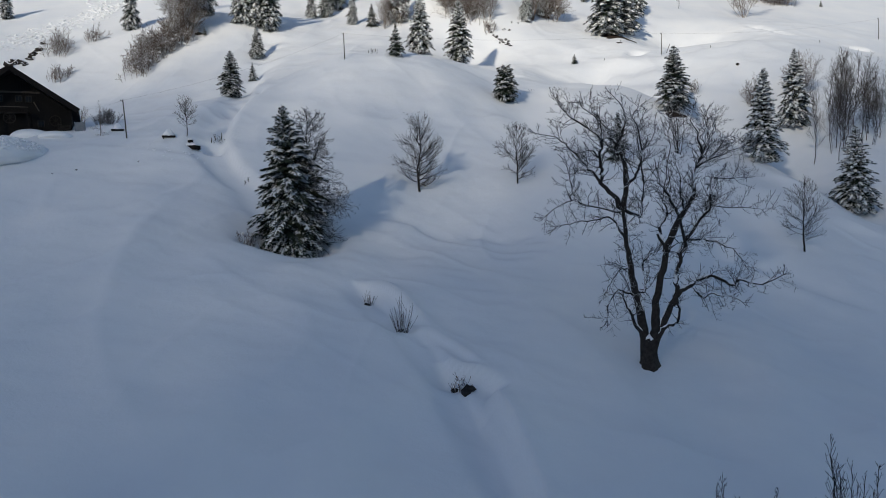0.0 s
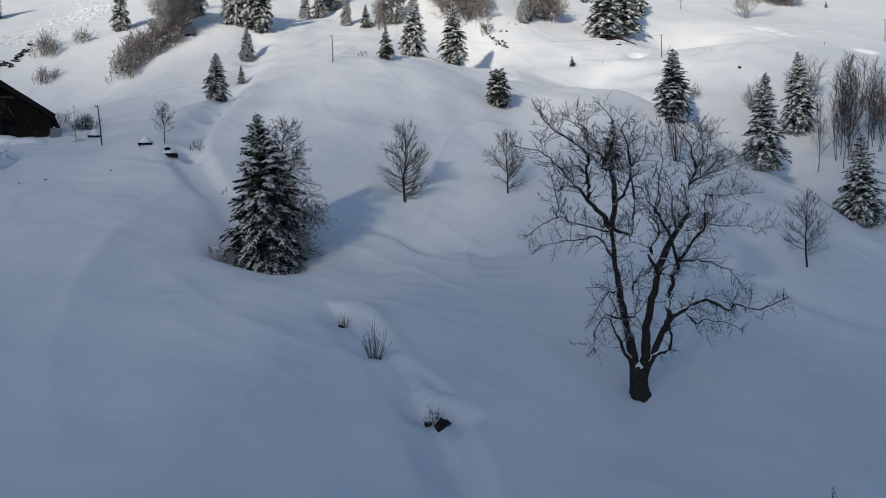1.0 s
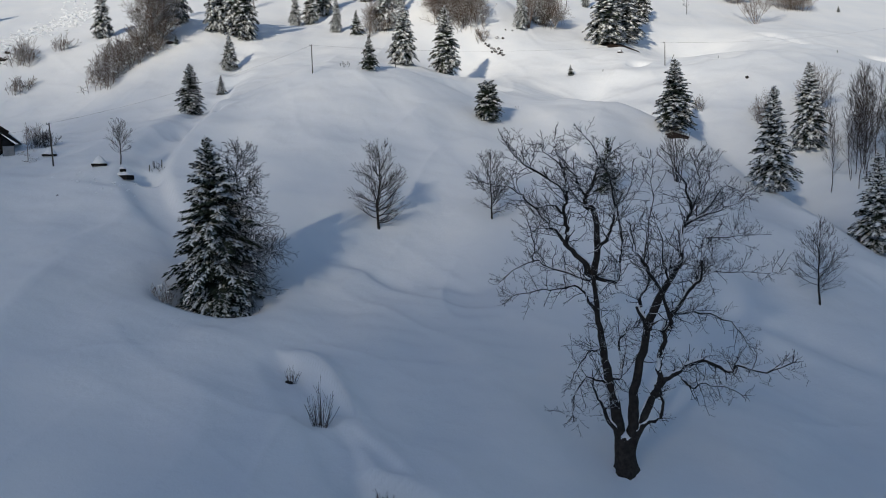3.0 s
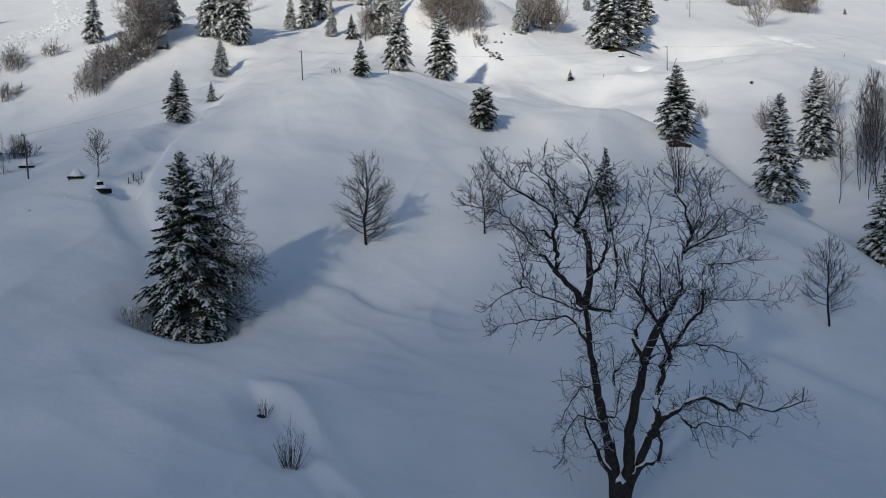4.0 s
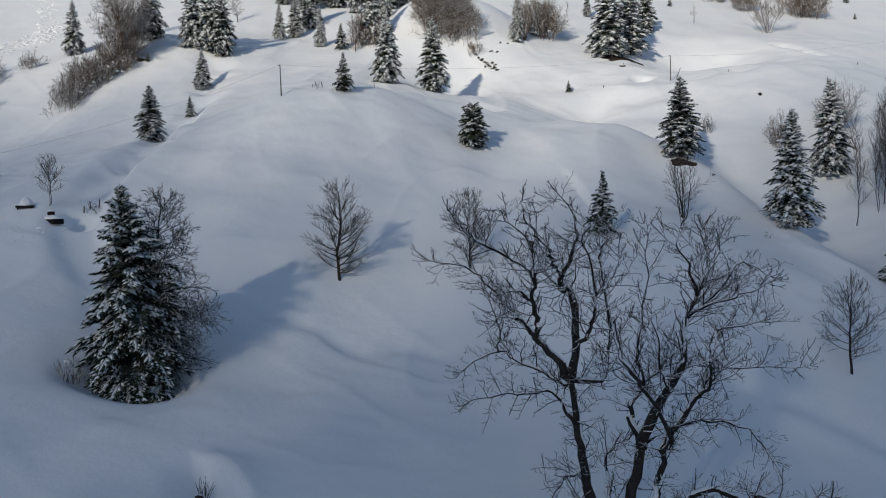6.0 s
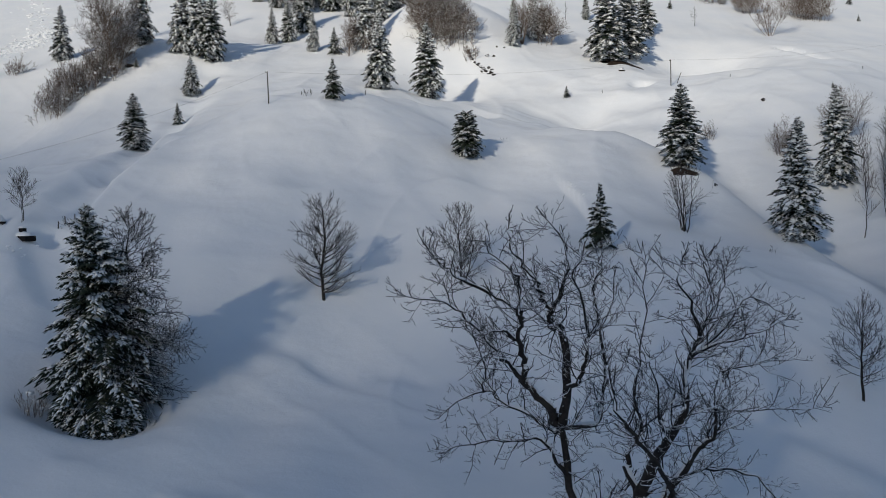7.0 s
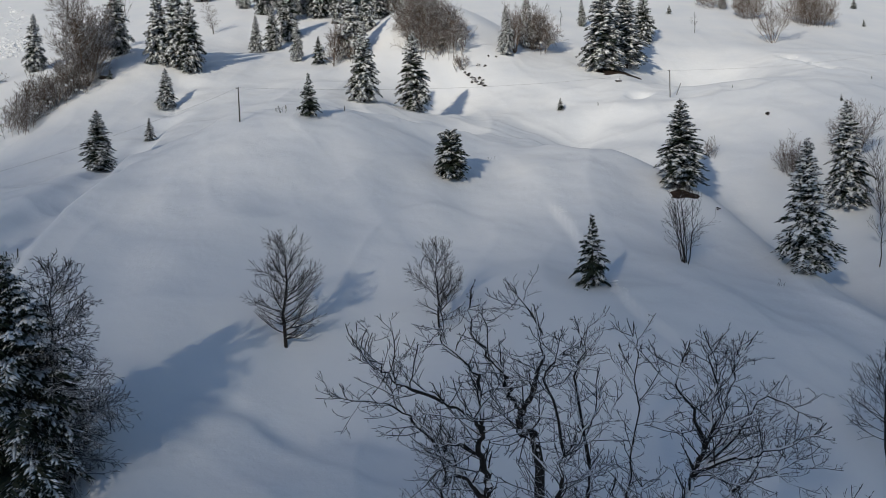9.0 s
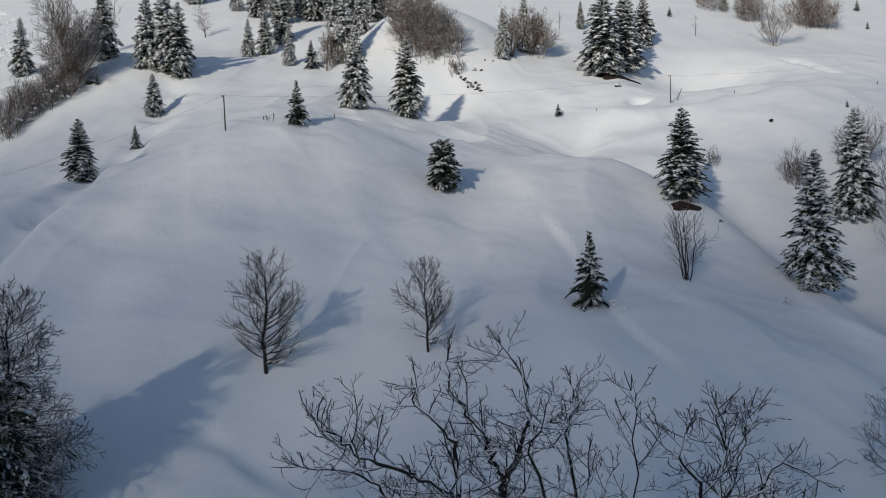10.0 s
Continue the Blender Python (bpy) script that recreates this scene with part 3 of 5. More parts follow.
# ---- the great forked tree in the meadow ----
def great_tree(x, y):
    rng = random.Random(12)
    base = thing("maple_tree", x, y, "huge old leafless tree with forked dark trunk, snow on its limbs", "bare tree")
    twigs, lying = soup(), soup()

    def spray(wood, p, d, length, r, level):
        """A crooked side branch that forks in turn, down to fine twigs."""
        steps = max(3, int(length / 0.24))
        pts, radii, side = [p], [r], rng.choice((-1, 1))
        for i in range(steps):
            u = turned(d, 1.5708, rng.uniform(0, 6.283))
            d = (d + u * rng.gauss(0, 0.30) + Vector((0, 0, 0.045 + 0.03 * level))).normalized()
            p = p + d * (length / steps)
            pts.append(p)
            radii.append(max(FINE[level], r + (FINE[level] - r) * ((i + 1) / steps) ** 0.8))
        tube(wood if level == 1 else twigs, pts, radii, 5 if level == 1 else 3, False)
        if level == 1:
            drift(pts, radii, 0.3)
        if level == 3:
            return
        step, at = (0.26, 0.2) if level == 1 else (0.17, 0.08)
        f = at
        while f < length:
            k = min(steps - 1, int(f / length * steps))
            side = -side
            axis = (pts[k + 1] - pts[k]).normalized()
            child = turned(axis, radians(rng.uniform(32, 66)), (0 if side > 0 else 3.1416) + rng.gauss(0, 0.8))
            spray(wood, pts[k].lerp(pts[k + 1], f / length * steps - k), child, length * (0.5 if level == 1 else 0.45) * rng.uniform(0.55, 1.2) * (1.15 - 0.6 * f / length), max(FINE[level + 1], radii[k] * 0.55), level + 1)
            f += step * rng.uniform(0.6, 1.4)

    def drift(line, radii, share):
        """Snow caught on the flatter stretches and in the crotches."""
        n, i = len(line), 1
        while i < n - 2:
            d = (line[i + 1] - line[i]).normalized()
            if rng.random() < share * (1.0 if abs(d.z) < 0.8 else 0.3):
                span = min(n - 1 - i, rng.randint(1, 4))
                up = (Vector((0, 0, 1)) - d * d.z).normalized()
                tube(lying, [line[i + e] + up * (radii[i + e] * 0.8) for e in range(span + 1)], [min(0.085, radii[i + e] * rng.uniform(0.65, 0.95)) * (0.4 if e in (0, span) else 1) + 0.010 for e in range(span + 1)], 5)
                i += span
            i += rng.randint(1, 2)

    def limb(name, points, r0, r1, parent, label=""):
        wood = soup()
        line = smooth_line([Vector(p) for p in points], rng, 0.03 if r0 > 0.22 else 0.06, 4)
        n = len(line)
        radii = [(r0 + (r1 * 0.6 - r0) * (i / (n - 1)) ** 0.65) * rng.uniform(0.92, 1.12) for i in range(n)]
        tube(wood, line, radii, 9)
        drift(line, radii, 0.8)
        total = sum((b - a).length for a, b in zip(line, line[1:]))
        slim = r0 < 0.15
        f, spin = (0.12 if slim else 0.3) * total, rng.uniform(0, 6.283)
        while f < total:
            g = f / total
            k = min(n - 2, int(g * (n - 1)))
            q = line[k].lerp(line[k + 1], g * (n - 1) - k)
            spin += 2.4 + rng.gauss(0, 0.5)
            axis = (line[k + 1] - line[k]).normalized()
            if radii[k] < 0.2:
                d = turned(axis, radians(rng.uniform(38, 78)), spin)
                if q.z < 8.5 and rng.random() < 0.6:
                    d = (d + Vector((0, 0, -0.35))).normalized()
                spray(wood, q, d, rng.uniform(0.55, 1.85) * (1.1 - 0.3 * g), max(0.014, min(0.028, radii[k] * 0.4)), 1)
            f += rng.uniform(0.11, 0.29) * (1.0 if slim else 1.1)
        d = (line[-1] - line[-2]).normalized()
        for e in range(3):
            spray(wood, line[-1], turned(d, radians(rng.uniform(5, 45)), e * 2.1 + rng.uniform(0, 1)), rng.uniform(0.4, 0.85), max(0.015, r1 * 0.6), 1)
        return part(name, wood, BARK, parent, label)

    FINE = (0.03, 0.012, 0.0095, 0.008)
    foot = soup()
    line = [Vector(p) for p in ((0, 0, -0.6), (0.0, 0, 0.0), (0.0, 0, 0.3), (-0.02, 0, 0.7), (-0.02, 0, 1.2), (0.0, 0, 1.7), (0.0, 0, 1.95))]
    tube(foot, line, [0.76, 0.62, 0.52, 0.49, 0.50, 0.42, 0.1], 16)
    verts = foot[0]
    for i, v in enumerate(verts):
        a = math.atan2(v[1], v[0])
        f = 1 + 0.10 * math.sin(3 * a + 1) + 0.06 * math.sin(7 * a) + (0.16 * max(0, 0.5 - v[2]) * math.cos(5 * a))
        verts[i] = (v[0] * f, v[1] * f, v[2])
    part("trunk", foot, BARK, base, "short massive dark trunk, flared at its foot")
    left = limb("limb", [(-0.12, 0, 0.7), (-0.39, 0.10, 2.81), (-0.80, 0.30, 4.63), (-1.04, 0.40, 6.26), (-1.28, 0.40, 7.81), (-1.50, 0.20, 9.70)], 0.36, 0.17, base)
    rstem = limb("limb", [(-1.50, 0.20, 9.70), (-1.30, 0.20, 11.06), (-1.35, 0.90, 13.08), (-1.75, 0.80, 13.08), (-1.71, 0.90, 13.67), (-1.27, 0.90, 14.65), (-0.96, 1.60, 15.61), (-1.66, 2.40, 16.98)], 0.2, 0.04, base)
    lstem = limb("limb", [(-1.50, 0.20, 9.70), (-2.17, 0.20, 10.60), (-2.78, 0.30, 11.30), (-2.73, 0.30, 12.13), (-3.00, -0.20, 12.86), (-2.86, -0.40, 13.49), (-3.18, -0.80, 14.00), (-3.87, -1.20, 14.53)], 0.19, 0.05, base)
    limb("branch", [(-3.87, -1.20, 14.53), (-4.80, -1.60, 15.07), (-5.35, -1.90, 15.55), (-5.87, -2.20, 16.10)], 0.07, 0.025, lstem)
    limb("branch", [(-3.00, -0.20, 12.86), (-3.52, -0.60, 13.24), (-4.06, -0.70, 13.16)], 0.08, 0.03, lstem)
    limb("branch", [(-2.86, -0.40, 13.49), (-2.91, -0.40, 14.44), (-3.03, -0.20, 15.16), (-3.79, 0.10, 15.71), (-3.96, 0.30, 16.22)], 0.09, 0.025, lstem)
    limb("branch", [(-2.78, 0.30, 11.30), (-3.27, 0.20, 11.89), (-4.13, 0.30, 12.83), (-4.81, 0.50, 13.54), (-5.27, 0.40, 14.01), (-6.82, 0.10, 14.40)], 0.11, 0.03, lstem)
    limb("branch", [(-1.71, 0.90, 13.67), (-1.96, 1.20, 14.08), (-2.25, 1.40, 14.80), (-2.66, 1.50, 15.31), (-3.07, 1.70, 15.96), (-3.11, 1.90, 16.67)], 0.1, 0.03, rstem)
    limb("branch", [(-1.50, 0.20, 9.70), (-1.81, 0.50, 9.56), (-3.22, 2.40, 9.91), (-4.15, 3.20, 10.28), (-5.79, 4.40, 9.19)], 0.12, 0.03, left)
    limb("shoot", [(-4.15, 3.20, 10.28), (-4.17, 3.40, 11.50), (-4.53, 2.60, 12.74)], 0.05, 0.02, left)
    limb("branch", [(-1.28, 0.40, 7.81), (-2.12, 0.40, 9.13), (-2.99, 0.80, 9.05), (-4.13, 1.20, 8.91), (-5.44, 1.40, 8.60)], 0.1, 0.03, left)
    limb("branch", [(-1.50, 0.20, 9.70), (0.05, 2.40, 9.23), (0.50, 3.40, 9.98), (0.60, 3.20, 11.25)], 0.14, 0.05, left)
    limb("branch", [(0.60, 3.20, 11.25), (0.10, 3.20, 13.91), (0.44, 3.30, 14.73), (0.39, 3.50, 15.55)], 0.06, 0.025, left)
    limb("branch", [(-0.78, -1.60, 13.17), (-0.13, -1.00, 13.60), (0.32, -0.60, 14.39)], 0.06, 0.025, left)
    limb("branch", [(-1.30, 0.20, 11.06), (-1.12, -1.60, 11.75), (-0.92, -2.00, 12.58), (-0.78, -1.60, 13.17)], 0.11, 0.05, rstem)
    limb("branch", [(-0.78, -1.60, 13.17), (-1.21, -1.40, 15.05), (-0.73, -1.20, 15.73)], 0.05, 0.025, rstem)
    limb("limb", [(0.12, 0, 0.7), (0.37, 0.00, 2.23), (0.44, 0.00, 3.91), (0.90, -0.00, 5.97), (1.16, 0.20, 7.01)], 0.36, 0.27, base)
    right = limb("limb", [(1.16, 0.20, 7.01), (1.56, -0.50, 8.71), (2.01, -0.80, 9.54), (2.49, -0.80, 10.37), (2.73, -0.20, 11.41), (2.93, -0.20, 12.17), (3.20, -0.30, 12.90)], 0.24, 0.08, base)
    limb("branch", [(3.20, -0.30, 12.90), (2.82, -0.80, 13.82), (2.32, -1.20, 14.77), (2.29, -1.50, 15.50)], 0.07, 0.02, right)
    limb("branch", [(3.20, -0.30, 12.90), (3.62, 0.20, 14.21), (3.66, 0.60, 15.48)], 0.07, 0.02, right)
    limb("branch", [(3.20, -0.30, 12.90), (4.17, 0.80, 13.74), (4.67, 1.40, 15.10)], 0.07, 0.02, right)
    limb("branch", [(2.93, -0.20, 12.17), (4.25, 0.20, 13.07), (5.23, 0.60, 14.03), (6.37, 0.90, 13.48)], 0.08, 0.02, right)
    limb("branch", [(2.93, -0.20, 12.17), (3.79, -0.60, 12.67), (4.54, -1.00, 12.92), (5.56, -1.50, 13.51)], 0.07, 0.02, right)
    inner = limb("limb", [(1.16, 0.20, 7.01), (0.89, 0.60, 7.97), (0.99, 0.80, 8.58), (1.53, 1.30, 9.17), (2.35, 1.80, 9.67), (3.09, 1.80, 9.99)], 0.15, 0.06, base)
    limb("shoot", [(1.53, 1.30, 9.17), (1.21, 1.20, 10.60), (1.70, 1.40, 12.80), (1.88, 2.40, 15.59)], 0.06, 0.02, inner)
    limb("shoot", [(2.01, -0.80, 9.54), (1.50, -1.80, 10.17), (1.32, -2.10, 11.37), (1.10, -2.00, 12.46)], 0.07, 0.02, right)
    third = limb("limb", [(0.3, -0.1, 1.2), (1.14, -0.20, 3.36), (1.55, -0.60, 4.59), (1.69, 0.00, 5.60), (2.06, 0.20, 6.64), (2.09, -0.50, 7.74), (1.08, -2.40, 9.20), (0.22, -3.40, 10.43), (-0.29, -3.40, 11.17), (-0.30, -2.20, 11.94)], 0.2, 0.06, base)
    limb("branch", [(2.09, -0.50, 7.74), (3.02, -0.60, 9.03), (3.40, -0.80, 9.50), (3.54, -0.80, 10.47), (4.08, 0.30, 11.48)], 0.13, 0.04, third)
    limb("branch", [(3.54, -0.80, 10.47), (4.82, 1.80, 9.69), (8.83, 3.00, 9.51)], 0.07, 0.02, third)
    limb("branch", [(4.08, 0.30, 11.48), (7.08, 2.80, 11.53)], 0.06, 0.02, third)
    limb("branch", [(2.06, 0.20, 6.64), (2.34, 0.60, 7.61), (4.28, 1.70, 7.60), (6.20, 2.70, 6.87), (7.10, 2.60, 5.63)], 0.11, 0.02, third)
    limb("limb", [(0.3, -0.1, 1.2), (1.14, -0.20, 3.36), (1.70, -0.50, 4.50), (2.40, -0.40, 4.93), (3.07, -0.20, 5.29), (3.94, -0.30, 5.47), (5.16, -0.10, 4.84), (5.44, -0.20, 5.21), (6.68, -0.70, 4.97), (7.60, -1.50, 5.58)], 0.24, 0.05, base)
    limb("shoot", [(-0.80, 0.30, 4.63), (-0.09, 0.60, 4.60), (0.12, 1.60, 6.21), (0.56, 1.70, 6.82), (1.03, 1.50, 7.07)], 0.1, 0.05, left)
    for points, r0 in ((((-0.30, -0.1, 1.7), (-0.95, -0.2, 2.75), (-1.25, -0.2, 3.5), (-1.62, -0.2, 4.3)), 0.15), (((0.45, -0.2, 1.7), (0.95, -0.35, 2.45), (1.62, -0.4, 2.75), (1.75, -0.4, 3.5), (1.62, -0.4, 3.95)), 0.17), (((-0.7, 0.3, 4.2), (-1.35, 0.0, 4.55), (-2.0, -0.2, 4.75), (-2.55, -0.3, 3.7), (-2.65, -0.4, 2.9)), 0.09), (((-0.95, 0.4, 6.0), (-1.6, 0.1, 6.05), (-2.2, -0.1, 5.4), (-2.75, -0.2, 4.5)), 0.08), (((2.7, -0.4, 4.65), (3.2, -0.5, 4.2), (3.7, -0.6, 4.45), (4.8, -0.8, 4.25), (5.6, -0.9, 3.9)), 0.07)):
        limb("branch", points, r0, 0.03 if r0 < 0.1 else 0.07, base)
    tagged(part("snow_load", lying, BOUGH_SNOW, base, "thin snow lying on the limbs"), kind="stuff")
    tagged(part("crown", twigs, TWIG, base, "dense crooked leafless twigs"), kind="stuff")
    return base


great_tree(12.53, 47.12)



# ---- conifers: a few grown trees, each repeated ----
fir_tall = conifer("spruce_tree", 10, 2.4, 1, "snow-laden dark green spruce on the slope", load=0.86, full=0.74, frost=0.45, spacing=0.25, per_level=8, ragged=1.0, droop=0.5, pads=1.0)
fir_wide = conifer("spruce_tree", 10, 2.3, 2, "broad snow-laden spruce standing in deep snow", load=0.94, full=0.76, droop=0.66, frost=0.6, spacing=0.25, per_level=8, ragged=1.0, pads=1.25)
fir_slim = conifer("spruce_tree", 10, 2.05, 3, "slender snow-dusted spruce in deep snow", load=0.94, full=0.72, spacing=0.25, droop=0.62, frost=0.6, per_level=8, ragged=1.0, pads=1.2)
fir_young = conifer("young_spruce", 4, 1.5, 4, "young spruce half buried in snow", load=0.62, full=1.0, low=0.13, spacing=0.19, per_level=7, frost=0.4, pads=0.7, ragged=1.3)

TALL = [(-27.8, 103.2, 6.3, 0, 1.4), (-29.5, 136.1, 10.8, 201, 1.0), (-42.5, 141.1, 11.4, 109, 1.0), (-23.0, 158.4, 7.8, 243, 1.0), (-21.2, 163.1, 10.2, 17, 1.0), (3.1, 125.0, 10.3, 218, 1.1), (-6.7, 175.7, 9.5, 126, 1.0), (41.0, 162.0, 8.6, 168, 1.25), (32.1, 173.1, 5.4, 235, 0.8), (29.5, 98.4, 8.3, 302, 1.45), (-84.4, 152.5, 7.0, 344, 1.0), (-29.8, 179.5, 10.1, 252, 1.0), (-19.7, 188.3, 10.8, 26, 1.0), (-8.6, 188.2, 10.8, 227, 1.0), (-46.5, 192.8, 11.7, 68, 1.0), (-23.8, 174.7, 10.5, 40, 1.1), (-18.2, 176.7, 11.2, 160, 1.15), (-12.2, 181.4, 11.8, 290, 1.15), (-5.2, 178.5, 11.0, 210, 1.1)]
WIDE = [(-29.7, 126.7, 5.5, 134, 1.3), (-34.6, 137.5, 11.3, 268, 1.0), (-57.1, 144.9, 9.1, 42, 1.0), (-25.7, 157.6, 6.6, 176, 1.0), (-21.2, 180.7, 9.9, 84, 1.0), (-3.1, 123.0, 10.1, 151, 1.1), (-4.1, 183.4, 9.1, 193, 1.0), (19.9, 151.2, 9.0, 327, 0.9), (30.6, 142.8, 13.2, 34, 1.4), (45.2, 99.5, 10.1, 76, 1.1), (43.0, 80.6, 9.2, 143, 1.35), (65.3, 194.2, 4.7, 185, 1.0), (-28.6, 187.3, 10.1, 319, 1.0), (-6.2, 154.2, 9.2, 160, 0.9), (0.0, 152.4, 8.0, 294, 0.8), (-22.5, 182.1, 11.4, 25, 1.15), (-16.0, 183.7, 11.6, 110, 1.2), (-9.4, 186.4, 12.0, 330, 1.2)]
SLIM = [(-32.1, 137.3, 13.3, 335, 1.0), (-16.1, 145.2, 6.4, 310, 1.0), (-7.4, 144.2, 12.5, 352, 1.0), (16.2, 145.7, 7.7, 260, 1.0), (34.8, 147.1, 12.5, 101, 1.5), (36.2, 87.3, 10.6, 9, 1.25), (-13.9, 172.5, 10.2, 93, 1.0), (-35.6, 186.2, 9.1, 1, 1.0)]
YOUNG = [(-28.3, 117.5, 2.8, 67, 1.0), (-5.7, 101.2, 4.2, 285, 1.0), (-12.3, 142.9, 4.2, 59, 1.1), (18.1, 79.6, 5.0, 210, 0.95), (22.2, 128.7, 1.7, 277, 1.1), (90.2, 184.7, 1.5, 51, 1.0), (96.5, 201.4, 2.4, 118, 1.0), (-40.1, 133.4, 1.4, 135, 1.3), (52.0, 186.6, 2.0, 202, 1.0), (53.0, 116.7, 0.9, 269, 0.8)]
for original, grown, rows, group in ((fir_tall, 10, TALL, "spruces on the upper slope"), (fir_wide, 10, WIDE, "spruces on the upper slope"), (fir_slim, 10, SLIM, "spruces on the upper slope"), (fir_young, 4, YOUNG, "young spruces")):
    tagged(original, group=group)
    for n, (x, y, tall, turn, wide) in enumerate(rows):
        s = tall / grown
        m = Matrix.LocRotScale((x, y, ground(x, y) - 0.1), Euler((0, 0, radians(turn))), (s * wide, s * wide, s))
        if n:
            copy_thing(original, m)
        else:
            first = m
    original.matrix_basis = first

hero = conifer("spruce_tree", 12.3, 4.1, 9, "large dark spruce with snow-covered lower boughs", load=0.8, full=0.8, per_level=10, spacing=0.24, droop=0.5, frost=0.7, ragged=1.2, pads=0.36, flare=1.3, lean=-0.04, low=0.03)
hero.matrix_basis = pose(-12.05, 61.2, ground(-12.05, 61.2) - 0.25)
block = conifer("spruce_bush", 4.3, 1.7, 10, "dense stumpy dark spruce with a blunt top", load=0.7, full=0.28, per_level=10, spacing=0.17, droop=0.35, frost=0.45, pads=0.6)
block.matrix_basis = pose(8.10, 97.04, ground(8.10, 97.04) - 0.1)

bare_tree("bare_tree", -2.17, 73.81, 6.7, 21, "leafless young tree with a rounded crown in snow", split=True, count=66, wide=1.15, taper=0.46, thick=0.019, branch_angle=64, clear=0.13, habit=dict(YOUNG_TREE))
bare_tree("bare_tree", 7.38, 76.07, 5.2, 22, "small leafless tree with upswept branches in snow", split=True, count=54, taper=0.45, wide=1.25, clear=0.15, branch_angle=56, habit=dict(YOUNG_TREE))
bare_tree("bare_tree", 31.33, 66.83, 5.5, 23, "small leafless tree with an oval crown in snow", split=True, count=46, taper=0.45, wide=1.2, clear=0.22, branch_angle=52, habit=dict(YOUNG_TREE))
bare_tree("bare_tree", 26.26, 85.71, 5.7, 24, "leafless tree with several upright stems in snow", split=True, stems=8, spread=0.3, count=17, wide=1.1, clear=0.22, branch_angle=52, thick=0.012, habit=dict(YOUNG_TREE, density=(4.4, 3.6), levels=2))


# ---- broadleaf trees and thickets ----
bare_tree("bare_tree", -11.2, 62.3, 11.0, 31, "tall leafless tree growing beside the dark spruce", split=True, stems=2, spread=0.06, count=150, wide=0.74, taper=0.4, clear=0.04, thick=0.014, branch_angle=84, habit=dict(SAPLING, density=(4.5, 5.0, 4.0), angle=42, lift=-0.01, finest=0.0145), twig=ALDER)
bare_tree("sapling", -25.29, 77.23, 3.7, 32, "slim twin-stemmed leafless sapling by the trough", stems=2, spread=0.07, count=30, wide=1.15, thick=0.010, clear=0.28, branch_angle=46, taper=0.5, twig=TWIG, habit=dict(SAPLING, finest=0.011, levels=2, lift=0.08))
for n, (x, y, tall, seed) in enumerate(((44.22, 92.10, 9.6, 41), (46.75, 92.86, 9.2, 42), (48.68, 93.99, 10.6, 43), (50.20, 94.79, 9.8, 44), (52.35, 95.57, 8.4, 45), (54.21, 96.03, 8.2, 46), (46.68, 91.13, 8.4, 47), (48.46, 92.52, 9.8, 141), (52.49, 94.31, 8.0, 143), (47.81, 94.16, 9.9, 145), (51.42, 95.01, 8.6, 146), (49.4, 95.8, 9.8, 147), (55.8, 96.8, 8.4, 148), (57.2, 97.9, 8.0, 149), (53.4, 97.2, 8.8, 150), (50.9, 97.6, 9.2, 151))):
    bare_tree("birch_tree", x, y, tall, seed, "tall slender leafless tree in a ravine copse", group="copse in the ravine", count=32, wide=0.8, taper=0.35, clear=0.22, thick=0.0042, branch_angle=36, stems=1 + n % 3, spread=0.08, dive=0.0, twig=COPSE, habit=dict(SAPLING, lift=0.09, finest=0.010, density=(3.6, 3.4, 3.0), levels=2))
bare_tree("bare_tree", -42.93, 133.00, 13.5, 51, "spreading leafless tree with several leaning stems", stems=7, spread=0.42, count=76, wide=0.9, clear=0.14, thick=0.014, twig=BRUSH, habit=dict(FAR_TREE, density=(4.0, 3.4, 2.6), levels=3, finest=0.015))
bare_tree("bare_tree", -48.34, 153.69, 10, 52, "brown leafless tree among spruces", stems=5, spread=0.22, count=30, wide=0.8, clear=0.1, twig=BRUSH, habit=FAR_TREE)
bare_tree("bare_tree", -35.36, 165.48, 5.8, 53, "small spreading leafless tree on bright snow", stems=3, spread=0.25, count=26, wide=1.0, twig=BRUSH, branch_angle=60, habit=FAR_TREE)
bare_tree("bare_tree", -10.04, 141.68, 7.2, 54, "leafless tree beside a snowy spruce", stems=2, spread=0.12, count=26, wide=0.75, clear=0.1, twig=BRUSH, habit=FAR_TREE)
bare_tree("bare_tree", 63.77, 163.76, 9.5, 55, "wide leafless tree with fanning stems", stems=10, spread=0.75, count=30, wide=0.8, clear=0.2, thick=0.010, twig=BRUSH, habit=FAR_TREE)
bare_tree("bare_tree", 52.60, 171.36, 3.6, 56, "thin leafless sapling on the sunlit slope", count=14, wide=0.7)
bare_tree("bare_tree", 17.55, 147.33, 7.5, 57, "leafless bush tangled with a snowy spruce", stems=9, spread=0.5, count=22, wide=0.7, twig=BRUSH, habit=FAR_TREE)
bare_tree("sapling", 28.14, 172.81, 3.4, 58, "thin leafless sapling in snow", count=12, wide=0.6)

brush("thicket", -48.95, 126.50, 4.6, 3.0, 42, 61, "brown leafless thicket dusted with snow", lumps=70)
brush("thicket", -48.07, 129.44, 4.9, 3.2, 49, 62, "brown leafless thicket dusted with snow", lumps=80)
brush("thicket", -45.89, 130.72, 5.4, 3.4, 52, 63, "brown leafless thicket dusted with snow", lumps=80)
brush("thicket", -44.21, 132.05, 5.0, 3.0, 42, 64, "brown leafless thicket dusted with snow", lumps=26)
brush("thicket", -8.42, 144.30, 5.5, 2.6, 46, 65, "reddish brown leafless thicket between spruces", lumps=10)
brush("thicket", 3.88, 145.41, 7.8, 4.2, 64, 66, "large reddish brown thicket hung with snow", lumps=60)
